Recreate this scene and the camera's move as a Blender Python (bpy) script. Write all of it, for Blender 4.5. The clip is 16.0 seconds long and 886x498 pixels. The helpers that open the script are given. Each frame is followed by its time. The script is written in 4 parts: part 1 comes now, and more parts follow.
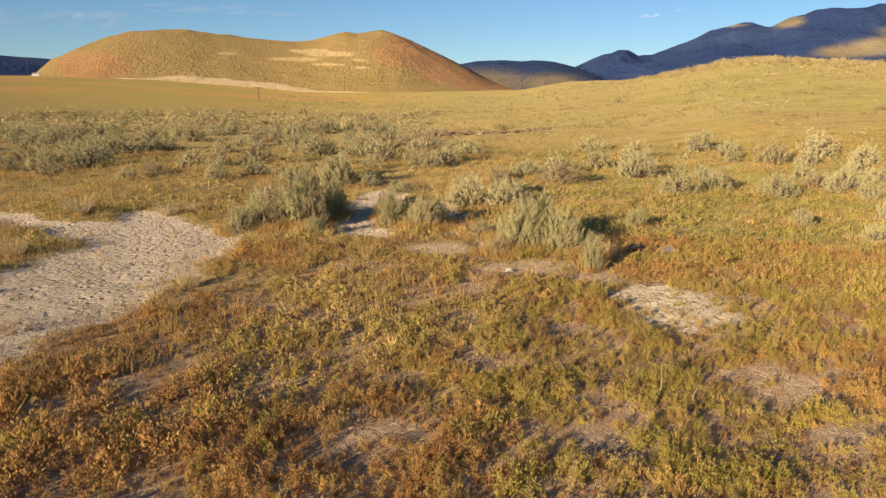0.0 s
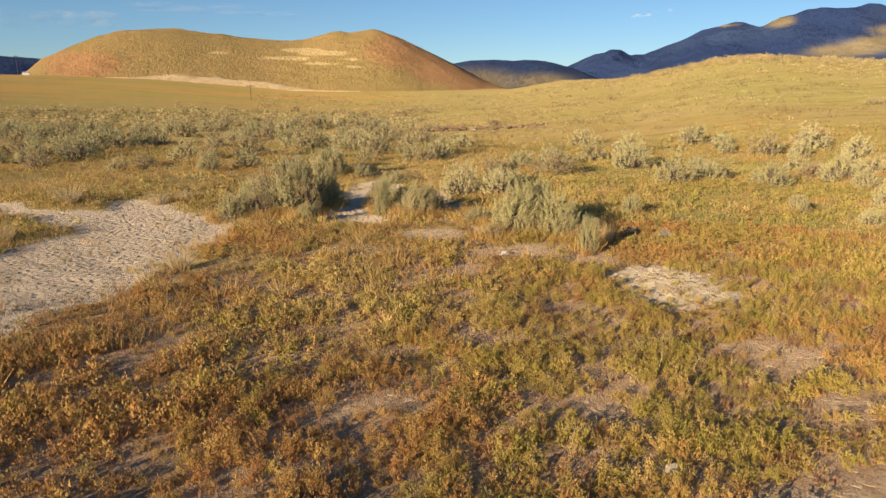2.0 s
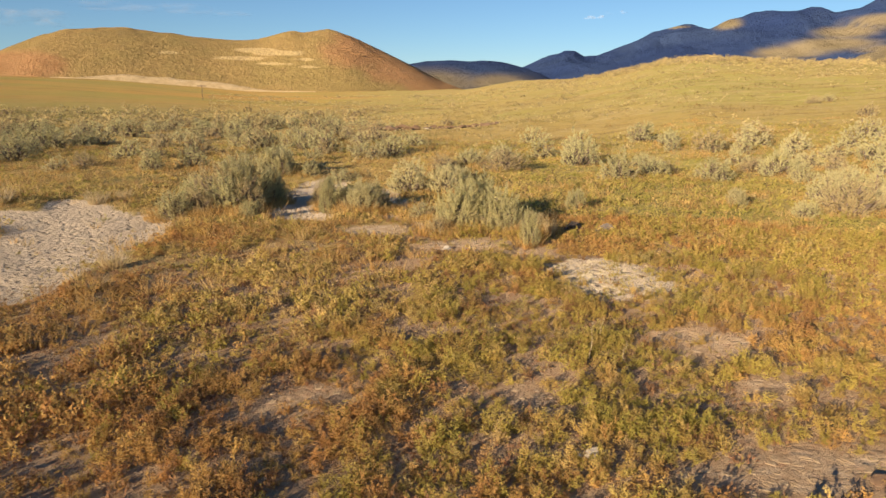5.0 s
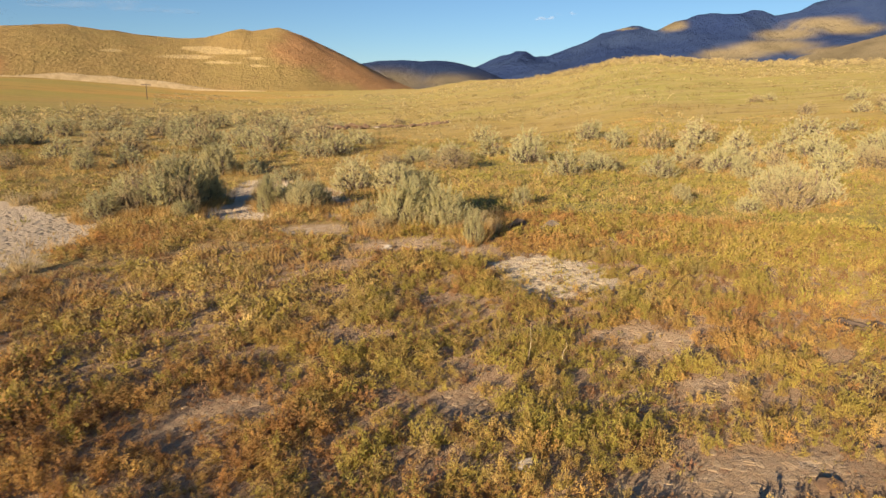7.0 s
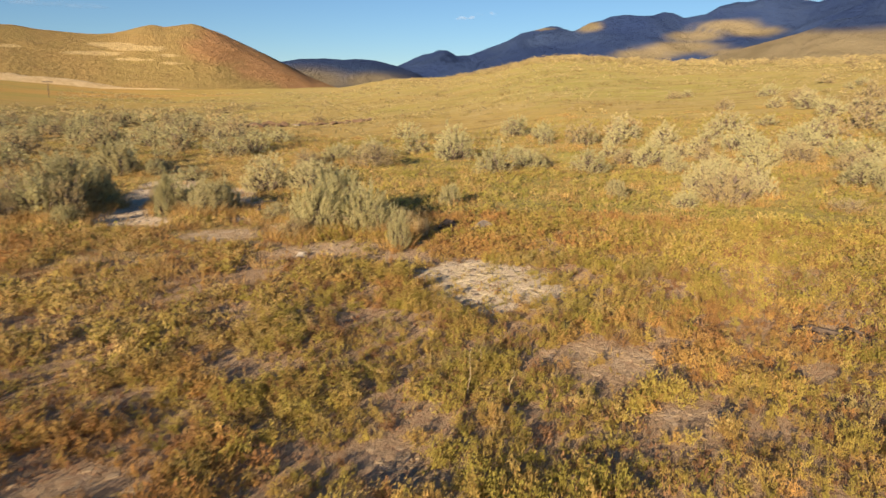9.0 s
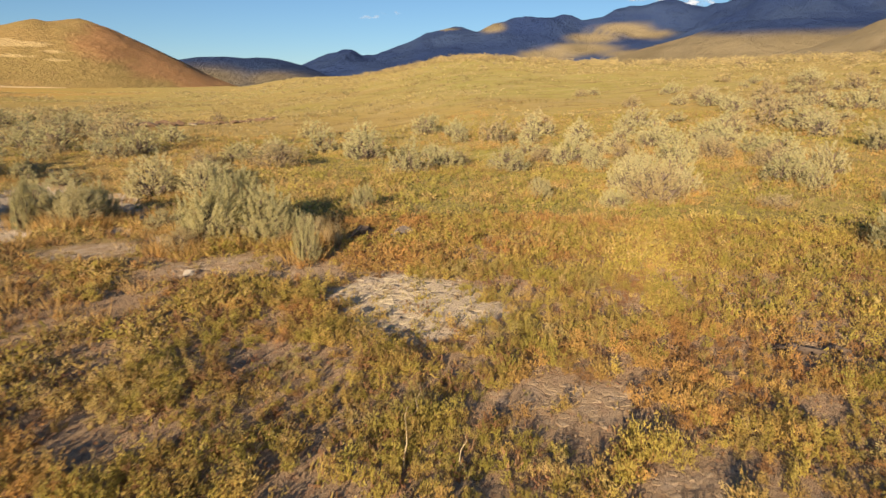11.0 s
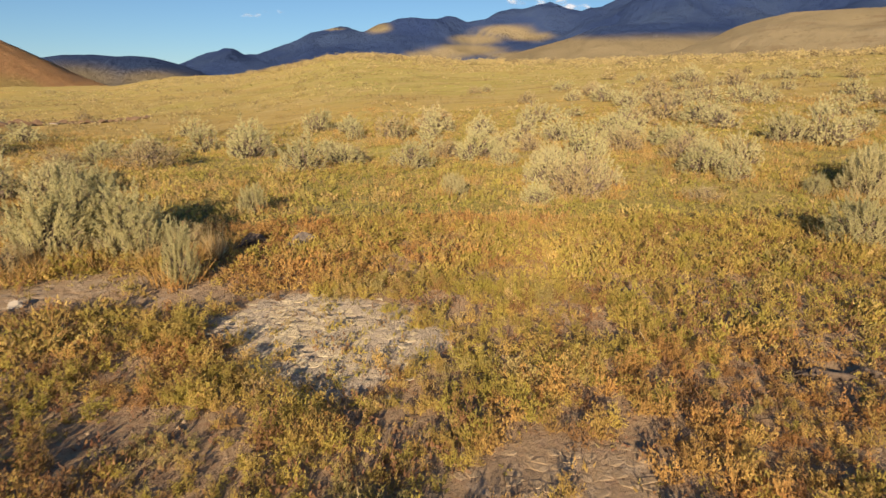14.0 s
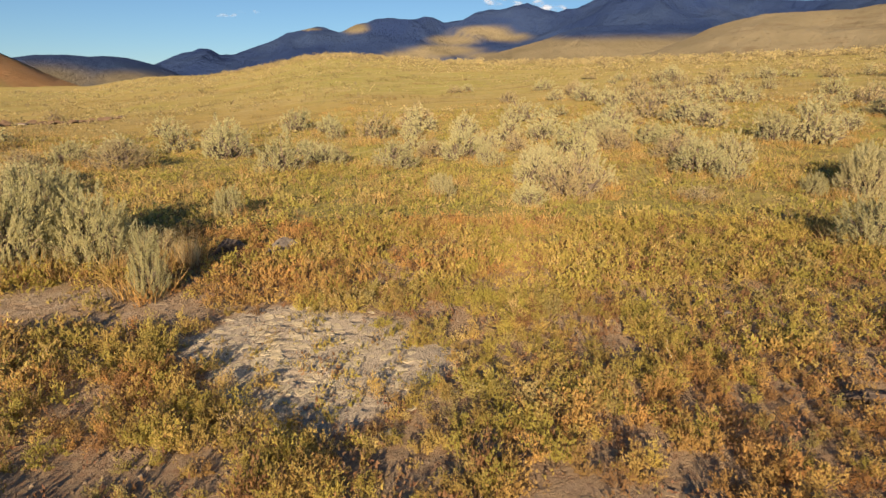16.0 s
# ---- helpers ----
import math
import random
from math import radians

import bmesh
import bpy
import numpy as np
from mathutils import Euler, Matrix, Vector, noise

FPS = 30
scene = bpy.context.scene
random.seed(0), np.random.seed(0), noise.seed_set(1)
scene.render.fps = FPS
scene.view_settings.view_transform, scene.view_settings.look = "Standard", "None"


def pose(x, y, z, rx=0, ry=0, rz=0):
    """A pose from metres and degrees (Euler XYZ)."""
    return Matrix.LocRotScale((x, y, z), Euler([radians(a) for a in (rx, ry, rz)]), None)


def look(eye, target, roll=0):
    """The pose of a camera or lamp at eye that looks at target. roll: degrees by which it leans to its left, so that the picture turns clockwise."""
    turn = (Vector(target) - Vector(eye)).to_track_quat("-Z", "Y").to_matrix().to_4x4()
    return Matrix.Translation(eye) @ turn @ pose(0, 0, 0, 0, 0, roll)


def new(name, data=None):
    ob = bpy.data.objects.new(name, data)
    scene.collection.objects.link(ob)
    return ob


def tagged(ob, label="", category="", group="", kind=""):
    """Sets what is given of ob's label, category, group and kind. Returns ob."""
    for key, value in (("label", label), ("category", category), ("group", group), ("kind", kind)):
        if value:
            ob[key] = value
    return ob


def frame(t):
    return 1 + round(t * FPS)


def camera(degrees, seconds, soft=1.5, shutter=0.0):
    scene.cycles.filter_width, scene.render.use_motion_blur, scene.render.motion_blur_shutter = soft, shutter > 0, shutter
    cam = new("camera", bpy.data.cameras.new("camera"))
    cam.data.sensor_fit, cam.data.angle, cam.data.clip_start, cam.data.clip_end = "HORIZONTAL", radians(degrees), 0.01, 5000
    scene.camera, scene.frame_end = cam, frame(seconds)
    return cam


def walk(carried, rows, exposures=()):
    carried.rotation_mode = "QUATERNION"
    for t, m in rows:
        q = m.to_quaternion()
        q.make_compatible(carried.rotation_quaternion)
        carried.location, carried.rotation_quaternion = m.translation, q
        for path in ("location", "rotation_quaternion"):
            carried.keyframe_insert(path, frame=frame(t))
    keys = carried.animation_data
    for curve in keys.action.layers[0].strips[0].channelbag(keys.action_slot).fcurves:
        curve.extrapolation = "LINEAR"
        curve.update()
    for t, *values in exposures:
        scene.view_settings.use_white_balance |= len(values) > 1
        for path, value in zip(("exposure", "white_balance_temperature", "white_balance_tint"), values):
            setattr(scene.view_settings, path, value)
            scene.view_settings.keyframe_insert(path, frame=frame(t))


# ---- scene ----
cam = camera(64.6, 16.0, soft=1.5, shutter=0.9)
METRES, EYE, TILT, LEAN, TURN = 8.4, 4.12, -12.3, 0.0, 0.0
ROWS = [
    (0.0, 0.0, 0.0, 0.0, -0.0, 0.0, 0.0),
    (0.5, -0.0022, 0.0143, -0.0148, -0.11, -0.03, 0.03),
    (1.0, -0.0055, 0.0202, -0.0257, -0.22, -0.04, 0.08),
    (1.5, -0.0065, 0.0221, -0.035, -0.38, -0.03, 0.12),
    (2.0, -0.0059, 0.0223, -0.0482, -0.57, -0.02, 0.17),
    (2.5, -0.0026, 0.0232, -0.0603, -0.75, -0.02, 0.21),
    (3.0, 0.0023, 0.0225, -0.064, -0.96, -0.02, 0.26),
    (3.5, 0.0092, 0.0214, -0.0643, -1.36, -0.01, 0.37),
    (4.0, 0.0187, 0.0231, -0.0651, -2.02, -0.0, 0.53),
    (4.5, 0.03, 0.0263, -0.0645, -2.95, -0.0, 0.73),
    (7.0, 0.0848, 0.0931, -0.0681, -7.63, -0.09, 1.63),
    (7.5, 0.0935, 0.1358, -0.0688, -8.58, -0.14, 1.84),
    (8.0, 0.1016, 0.1845, -0.0649, -10.0, -0.21, 2.16),
    (8.5, 0.1116, 0.2364, -0.0594, -11.75, -0.29, 2.52),
    (9.0, 0.1228, 0.2904, -0.0535, -13.66, -0.41, 2.89),
    (11.5, 0.178, 0.564, -0.0275, -22.43, -1.01, 4.65),
    (12.0, 0.1903, 0.6148, -0.0269, -23.71, -1.11, 4.92),
    (12.5, 0.2023, 0.6639, -0.0252, -25.21, -1.23, 5.25),
    (13.0, 0.2132, 0.7073, -0.0223, -27.01, -1.39, 5.59),
    (13.5, 0.2234, 0.7457, -0.0196, -28.67, -1.53, 5.91),
    (14.0, 0.2327, 0.7792, -0.0158, -29.79, -1.66, 6.1),
    (14.5, 0.2415, 0.8085, -0.0129, -30.6, -1.73, 6.26),
    (15.0, 0.2497, 0.8343, -0.011, -31.05, -1.77, 6.33),
    (15.5, 0.2559, 0.8572, -0.009, -31.33, -1.78, 6.41),
    (16.0, 0.2603, 0.8778, -0.0061, -31.53, -1.8, 6.44),
]
walk(cam, [(t, pose(0, 0, EYE, TILT, LEAN, TURN) @ pose(METRES * x, METRES * y, METRES * z, 90 + pitch, roll, yaw)) for t, x, y, z, yaw, pitch, roll in ROWS],
    exposures=[(0.0, 0.76), (5.0, 0.76), (9.0, 0.68), (12.0, 0.60), (16.0, 0.55)])

# ---------------------------------------------------------------- light
SUN_AZ, SUN_EL = 218.5, 13.5
sky_world = bpy.data.worlds.new("sky")
scene.world = sky_world
sky_world.use_nodes = True
wt = sky_world.node_tree
sky = wt.nodes.new("ShaderNodeTexSky")
sky.sky_type, sky.sun_disc = "NISHITA", False
sky.sun_elevation, sky.sun_rotation = radians(SUN_EL), radians(SUN_AZ)
sky.altitude, sky.air_density, sky.dust_density, sky.ozone_density = 1500, 1.0, 0.02, 4.0
wt.links.new(sky.outputs[0], wt.nodes["Background"].inputs[0])
wt.nodes["Background"].inputs[1].default_value = 0.068

sun = new("sun", bpy.data.lights.new("sun", "SUN"))
sun.data.energy, sun.data.angle, sun.data.color = 5.0, radians(0.6), (1.0, 0.77, 0.52)
sun.matrix_world = look((0, 0, 60), Vector((0, 0, 60)) + Vector((-math.sin(radians(SUN_AZ)) * math.cos(radians(SUN_EL)),
    -math.cos(radians(SUN_AZ)) * math.cos(radians(SUN_EL)), -math.sin(radians(SUN_EL)))))


# ---------------------------------------------------------------- materials
class Nodes:
    """A node material under construction: short names for the few nodes that are used."""
    def __init__(self, name, rough=0.9, spec=0.25):
        self.mat = bpy.data.materials.new(name)
        self.mat.use_nodes = True
        self.t = self.mat.node_tree
        self.bsdf = self.t.nodes["Principled BSDF"]
        self.bsdf.inputs["Roughness"].default_value = rough
        self.bsdf.inputs["Specular IOR Level"].default_value = spec
        self.bsdf.inputs["Diffuse Roughness"].default_value = 1.0
        self.co = self.t.nodes.new("ShaderNodeTexCoord").outputs["Object"]

    def put(self, socket, value):
        if isinstance(value, bpy.types.NodeSocket):
            self.t.links.new(value, socket)
        elif isinstance(value, tuple) and len(value) == 3 and socket.type == "RGBA":
            socket.default_value = (*value, 1)
        else:
            socket.default_value = value

    def noise(self, scale, detail=4.0, rough=0.6, co=None, colour=False):
        n = self.t.nodes.new("ShaderNodeTexNoise")
        self.put(n.inputs["Vector"], co or self.co)
        self.put(n.inputs["Scale"], scale), self.put(n.inputs["Detail"], detail), self.put(n.inputs["Roughness"], rough)
        return n.outputs["Color" if colour else "Fac"]

    def cells(self, scale, feature="F1", co=None):
        n = self.t.nodes.new("ShaderNodeTexVoronoi")
        n.feature = feature
        self.put(n.inputs["Vector"], co or self.co), self.put(n.inputs["Scale"], scale)
        return n.outputs["Distance"]

    def stretch(self, x, y, z):
        n = self.t.nodes.new("ShaderNodeMapping")
        self.put(n.inputs["Vector"], self.co)
        n.inputs["Scale"].default_value = (x, y, z)
        return n.outputs[0]

    def ramp(self, fac, lo, hi, a=0.0, b=1.0):
        n = self.t.nodes.new("ShaderNodeMapRange")
        n.interpolation_type = "SMOOTHSTEP"
        for k, v in zip(("Value", "From Min", "From Max", "To Min", "To Max"), (fac, lo, hi, a, b)):
            self.put(n.inputs[k], v)
        return n.outputs[0]

    def mix(self, fac, a, b):
        n = self.t.nodes.new("ShaderNodeMix")
        n.data_type = "RGBA"
        self.put(n.inputs[0], fac), self.put(n.inputs[6], a), self.put(n.inputs[7], b)
        return n.outputs[2]

    def math(self, op, a, b=0.0):
        n = self.t.nodes.new("ShaderNodeMath")
        n.operation = op
        self.put(n.inputs[0], a), self.put(n.inputs[1], b)
        return n.outputs[0]

    def attr(self, name):
        n = self.t.nodes.new("ShaderNodeAttribute")
        n.attribute_name = name
        return n.outputs["Fac"]

    def island(self):
        return self.t.nodes.new("ShaderNodeNewGeometry").outputs["Random Per Island"]

    def each(self):
        return self.t.nodes.new("ShaderNodeObjectInfo").outputs["Random"]

    def bump(self, height, strength=0.5, distance=0.05):
        n = self.t.nodes.new("ShaderNodeBump")
        self.put(n.inputs["Height"], height), self.put(n.inputs["Strength"], strength), self.put(n.inputs["Distance"], distance)
        self.t.links.new(n.outputs[0], self.bsdf.inputs["Normal"])

    def done(self, colour):
        self.put(self.bsdf.inputs["Base Color"], colour)
        return self.mat


def ground_material():
    m = Nodes("steppe soil", 0.95, 0.15)
    soil = m.mix(m.noise(1.3, 6), (0.38, 0.26, 0.152), (0.53, 0.395, 0.25))
    soil = m.mix(m.ramp(m.noise(9, 5), 0.45, 0.75), soil, (0.40, 0.24, 0.138))
    soil = m.mix(m.ramp(m.noise(38, 6, 0.75), 0.55, 0.72), soil, (0.55, 0.42, 0.275))
    soil = m.mix(m.ramp(m.noise(23, 5, 0.75), 0.54, 0.68, 0, 0.6), soil, (0.25, 0.145, 0.085))
    meadow = m.mix(m.ramp(m.noise(0.035, 5), 0.38, 0.62), (0.304, 0.254, 0.0778), (0.271, 0.245, 0.0711))
    meadow = m.mix(m.ramp(m.noise(0.014, 5, 0.6, m.stretch(0.6, 1.6, 1.0)), 0.46, 0.58, 0, 0.55), meadow, (0.33, 0.224, 0.0761))
    meadow = m.mix(m.ramp(m.noise(0.045, 6, 0.65, m.stretch(1.0, 0.6, 1.0)), 0.50, 0.60, 0, 0.6), meadow, (0.262, 0.203, 0.0693))
    meadow = m.mix(m.ramp(m.noise(0.03, 5, 0.6), 0.47, 0.58, 0, 0.75), meadow, (0.266, 0.254, 0.0676))
    meadow = m.mix(m.ramp(m.noise(0.2, 6, 0.7), 0.42, 0.7), meadow, (0.326, 0.257, 0.11))
    meadow = m.mix(m.ramp(m.noise(1.1, 7, 0.8), 0.44, 0.74), meadow, (0.219, 0.161, 0.0609))
    meadow = m.mix(m.ramp(m.cells(0.55), 0.34, 0.1, 0, 0.55), meadow, (0.271, 0.233, 0.11))
    # wind-combed streaks of bleached and of brown grass
    meadow = m.mix(m.ramp(m.noise(0.35, 7, 0.75, m.stretch(0.35, 1.5, 1.0)), 0.52, 0.64, 0, 0.65), meadow, (0.364, 0.3, 0.148))
    meadow = m.mix(m.ramp(m.noise(0.5, 7, 0.75, m.stretch(0.3, 1.3, 1.0)), 0.53, 0.63, 0, 0.9), meadow, (0.199, 0.143, 0.0575))
    meadow = m.mix(m.ramp(m.noise(0.45, 6, 0.8), 0.55, 0.72, 0, 0.7), meadow, (0.216, 0.169, 0.0642))
    tan = m.mix(m.ramp(m.noise(0.02, 5, 0.6, m.stretch(0.5, 1.6, 1.0)), 0.4, 0.6), (0.41, 0.245, 0.07), (0.30, 0.245, 0.066))
    tan = m.mix(m.ramp(m.noise(0.11, 7, 0.75, m.stretch(0.4, 1.6, 1.0)), 0.5, 0.66, 0, 0.75), tan, (0.21, 0.15, 0.05))
    meadow = m.mix(m.attr("ochre"), meadow, tan)
    meadow = m.mix(m.math("MULTIPLY", m.attr("straw"), m.ramp(m.noise(0.3, 6, 0.7), 0.35, 0.62, 0.1, 0.85)), meadow, (0.43, 0.31, 0.115))
    land = m.mix(m.attr("meadow"), soil, meadow)
    sand = m.mix(m.noise(2.2, 7, 0.65), (0.50, 0.405, 0.285), (0.67, 0.57, 0.43))
    sand = m.mix(m.ramp(m.noise(14, 6, 0.7), 0.56, 0.68, 0, 0.7), sand, (0.36, 0.29, 0.215))
    edge = m.math("ADD", m.attr("sand"), m.math("MULTIPLY", m.math("SUBTRACT", m.noise(4.5, 5), 0.5), 0.7))
    land = m.mix(m.ramp(edge, 0.36, 0.68), land, sand)
    pocks = m.math("MULTIPLY", m.ramp(m.cells(4.6), 0.1, 0.45), m.math("MULTIPLY", m.attr("sand"), 0.9))
    m.bump(m.math("ADD", m.math("ADD", m.noise(7, 8, 0.7), m.math("MULTIPLY", m.noise(30, 5, 0.7), 0.3)), pocks), 1.0, 0.08)
    return m.done(land)


def leaf_material(name, a, b, c, patch, rough=0.75, dead=(0.299, 0.176, 0.079), share=0.06, clumps=0.0, single=False):
    """Foliage: two colours that change over the ground in patches, a third on single plants, some plants and a few leaves withered."""
    m = Nodes(name, rough, 0.2)
    own = m.each() if single else m.attr("plant")
    col = m.mix(m.ramp(m.noise(patch, 4), 0.4, 0.62), a, b)
    col = m.mix(m.ramp(own, 0.45, 0.95), col, c)
    if clumps:
        col = m.mix(m.ramp(m.noise(clumps * 0.5, 3), 0.54, 0.64, 0, 0.6), col, (0.36, 0.225, 0.088))
        col = m.mix(m.ramp(m.noise(clumps * 0.37, 3, 0.5, m.stretch(1.0, 1.3, 1.0)), 0.58, 0.68, 0, 0.7), col, (0.44, 0.36, 0.17))
    if not single:
        col = m.mix(m.ramp(m.math("FRACT", m.math("MULTIPLY", own, 3.37)), 0.9, 0.96), col, dead)
    one = m.island()
    col = m.mix(m.ramp(one, 1.0 - share, 1.02 - share), col, dead)
    tone = m.math("MULTIPLY", m.ramp(m.math("FRACT", m.math("MULTIPLY", own, 5.71)), 0.0, 1.0, 0.94 if single else 0.84, 1.08 if single else 1.2),
        m.ramp(m.math("FRACT", m.math("MULTIPLY", one, 7.31)), 0.0, 1.0, 0.9, 1.14))
    n = m.t.nodes.new("ShaderNodeVectorMath")
    n.operation = "SCALE"
    m.put(n.inputs[0], col), m.put(n.inputs["Scale"], tone)
    # thin leaves let part of the sun through
    thin, both = m.t.nodes.new("ShaderNodeBsdfTranslucent"), m.t.nodes.new("ShaderNodeMixShader")
    m.put(thin.inputs["Color"], n.outputs[0]), m.put(both.inputs[0], 0.4)
    m.t.links.new(m.bsdf.outputs[0], both.inputs[1]), m.t.links.new(thin.outputs[0], both.inputs[2])
    m.t.links.new(both.outputs[0], m.t.nodes["Material Output"].inputs["Surface"])
    return m.done(n.outputs[0])


GROUND = ground_material()
HERB = leaf_material("low yellow-green herb", (0.49, 0.395, 0.102), (0.40, 0.34, 0.08), (0.515, 0.37, 0.12), 0.45, dead=(0.33, 0.185, 0.085), clumps=2.6)
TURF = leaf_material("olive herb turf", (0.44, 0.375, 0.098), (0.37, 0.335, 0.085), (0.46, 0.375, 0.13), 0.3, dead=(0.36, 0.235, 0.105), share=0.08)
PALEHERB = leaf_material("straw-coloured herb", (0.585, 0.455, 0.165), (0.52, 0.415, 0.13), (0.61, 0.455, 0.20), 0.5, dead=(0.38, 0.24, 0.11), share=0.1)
RUST = leaf_material("rusty dry herb", (0.53, 0.33, 0.115), (0.56, 0.395, 0.13), (0.47, 0.26, 0.095), 0.6, share=0.1)
LITTER = leaf_material("dead red-brown litter", (0.36, 0.20, 0.105), (0.43, 0.27, 0.135), (0.29, 0.15, 0.082), 1.1, share=0.15)
STRAW = leaf_material("dry straw grass", (0.57, 0.39, 0.15), (0.54, 0.345, 0.115), (0.60, 0.45, 0.21), 0.35)
FARGRASS = leaf_material("distant meadow grass", (0.315, 0.25, 0.10), (0.27, 0.237, 0.085), (0.365, 0.295, 0.155), 0.06)
SAGE = leaf_material("grey-green sage leaf", (0.53, 0.487, 0.255), (0.487, 0.463, 0.242), (0.555, 0.502, 0.276), 0.7, 0.8, (0.352, 0.282, 0.185), 0.08, single=True)
TAN = leaf_material("dry tan shrub twig", (0.495, 0.41, 0.22), (0.46, 0.38, 0.2), (0.515, 0.43, 0.24), 0.5, 0.85, (0.37, 0.264, 0.16), 0.12, single=True)
PALEGRASS = leaf_material("bleached bunchgrass", (0.58, 0.46, 0.25), (0.54, 0.42, 0.22), (0.60, 0.50, 0.31), 0.8, single=True)
SAGEFAR = leaf_material("distant sage leaf", (0.55, 0.45, 0.215), (0.49, 0.415, 0.195), (0.57, 0.46, 0.24), 0.1, 0.8, (0.29, 0.22, 0.132), 0.1)


def plain(name, a, b, scale, rough=0.9, strength=0.5, distance=0.02):
    m = Nodes(name, rough, 0.25)
    col = m.mix(m.ramp(m.noise(scale, 7, 0.65), 0.3, 0.7), a, b)
    col = m.mix(m.ramp(m.each(), 0, 1, 0, 0.25), col, a)
    m.bump(m.noise(scale * 4, 8, 0.7), strength, distance)
    return m.done(col)


BARK = plain("grey sage bark", (0.141, 0.106, 0.079), (0.246, 0.194, 0.15), 30)
CRUST = plain("pale cracked mud", (0.51, 0.43, 0.28), (0.69, 0.59, 0.405), 5, 0.95, 0.8, 0.035)
MUD = plain("brown cracked mud", (0.35, 0.255, 0.155), (0.54, 0.415, 0.27), 5, 0.95, 0.8, 0.035)
STONE = plain("weathered grey stone", (0.16, 0.13, 0.105), (0.28, 0.24, 0.195), 5, 0.85, 0.7, 0.03)
DARKSTONE = plain("dark lichened stone", (0.085, 0.062, 0.05), (0.20, 0.155, 0.12), 6, 0.85, 0.8, 0.03)
PALESTONE = plain("pale stone", (0.42, 0.375, 0.31), (0.54, 0.49, 0.42), 9)
REDSTONE = plain("reddish stone", (0.145, 0.092, 0.058), (0.26, 0.175, 0.11), 3)


def hill_material():
    m = Nodes("dry hillside", 0.95, 0.1)
    grass = m.mix(m.ramp(m.noise(0.02, 5), 0.4, 0.62), (0.345, 0.243, 0.096), (0.31, 0.232, 0.088))
    red = m.mix(m.ramp(m.noise(0.05, 6, 0.7), 0.4, 0.65), (0.405, 0.23, 0.108), (0.365, 0.203, 0.09))
    edge = m.math("ADD", m.attr("red"), m.math("MULTIPLY", m.math("SUBTRACT", m.noise(0.03, 6, 0.7), 0.5), 1.3))
    col = m.mix(m.ramp(edge, 0.2, 0.9), grass, red)
    col = m.mix(m.ramp(m.noise(0.3, 5, 0.7), 0.5, 0.7, 0, 0.4), col, (0.39, 0.28, 0.122))
    pale = m.math("ADD", m.attr("pale"), m.math("MULTIPLY", m.math("SUBTRACT", m.noise(0.12, 7, 0.8, m.stretch(0.5, 0.5, 1.4)), 0.5), 1.6))
    col = m.mix(m.ramp(pale, 0.6, 0.85, 0, 0.85), col, (0.56, 0.43, 0.215))
    # low shrubs and stones as dark and light specks
    col = m.mix(m.ramp(m.cells(0.34), 0.30, 0.14, 0, 0.55), col, (0.20, 0.135, 0.07))
    col = m.mix(m.ramp(m.cells(0.23, co=m.stretch(1.0, 1.0, 1.3)), 0.22, 0.08, 0, 0.6), col, (0.27, 0.22, 0.105))
    col = m.mix(m.ramp(m.noise(0.12, 7, 0.8), 0.52, 0.7, 0, 0.55), col, (0.255, 0.165, 0.08))
    m.bump(m.math("ADD", m.noise(0.1, 9, 0.75), m.math("MULTIPLY", m.ramp(m.cells(0.3), 0.4, 0.0), 0.25)), 0.9, 3.2)
    return m.done(col)


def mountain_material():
    m = Nodes("mountain slope with painted cloud shadow", 0.95, 0.05)
    # wood is no forest: cloud shadow and blue haze painted into the slope colour
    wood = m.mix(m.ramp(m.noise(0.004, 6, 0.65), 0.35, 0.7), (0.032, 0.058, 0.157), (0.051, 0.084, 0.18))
    # tan grass colour of the parts left sunlit
    sunlit = m.mix(m.ramp(m.noise(0.006, 5), 0.35, 0.7), (0.315, 0.262, 0.162), (0.25, 0.208, 0.125))
    # "open" gives the soft-edged sunlit share between the painted shadows
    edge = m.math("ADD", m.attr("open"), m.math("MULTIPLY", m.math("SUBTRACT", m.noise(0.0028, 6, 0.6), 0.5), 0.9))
    col = m.mix(m.ramp(edge, 0.12, 1.0), wood, sunlit)
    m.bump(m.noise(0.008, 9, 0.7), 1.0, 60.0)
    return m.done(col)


def slope_material():
    m = Nodes("far dry grass slope", 0.95, 0.05)
    col = m.mix(m.ramp(m.noise(0.005, 6, 0.65), 0.35, 0.68), (0.21, 0.175, 0.108), (0.275, 0.23, 0.148))
    col = m.mix(m.ramp(m.noise(0.022, 7, 0.75, m.stretch(0.5, 0.5, 3.0)), 0.50, 0.66, 0, 0.8), col, (0.17, 0.128, 0.078))
    col = m.mix(m.ramp(m.cells(0.06), 0.22, 0.08, 0, 0.6), col, (0.141, 0.114, 0.07))
    m.bump(m.noise(0.03, 8, 0.7), 0.8, 12.0)
    return m.done(col)


SLOPE = slope_material()
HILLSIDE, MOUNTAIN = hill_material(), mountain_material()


# ---------------------------------------------------------------- helpers
rng = np.random.default_rng(7)


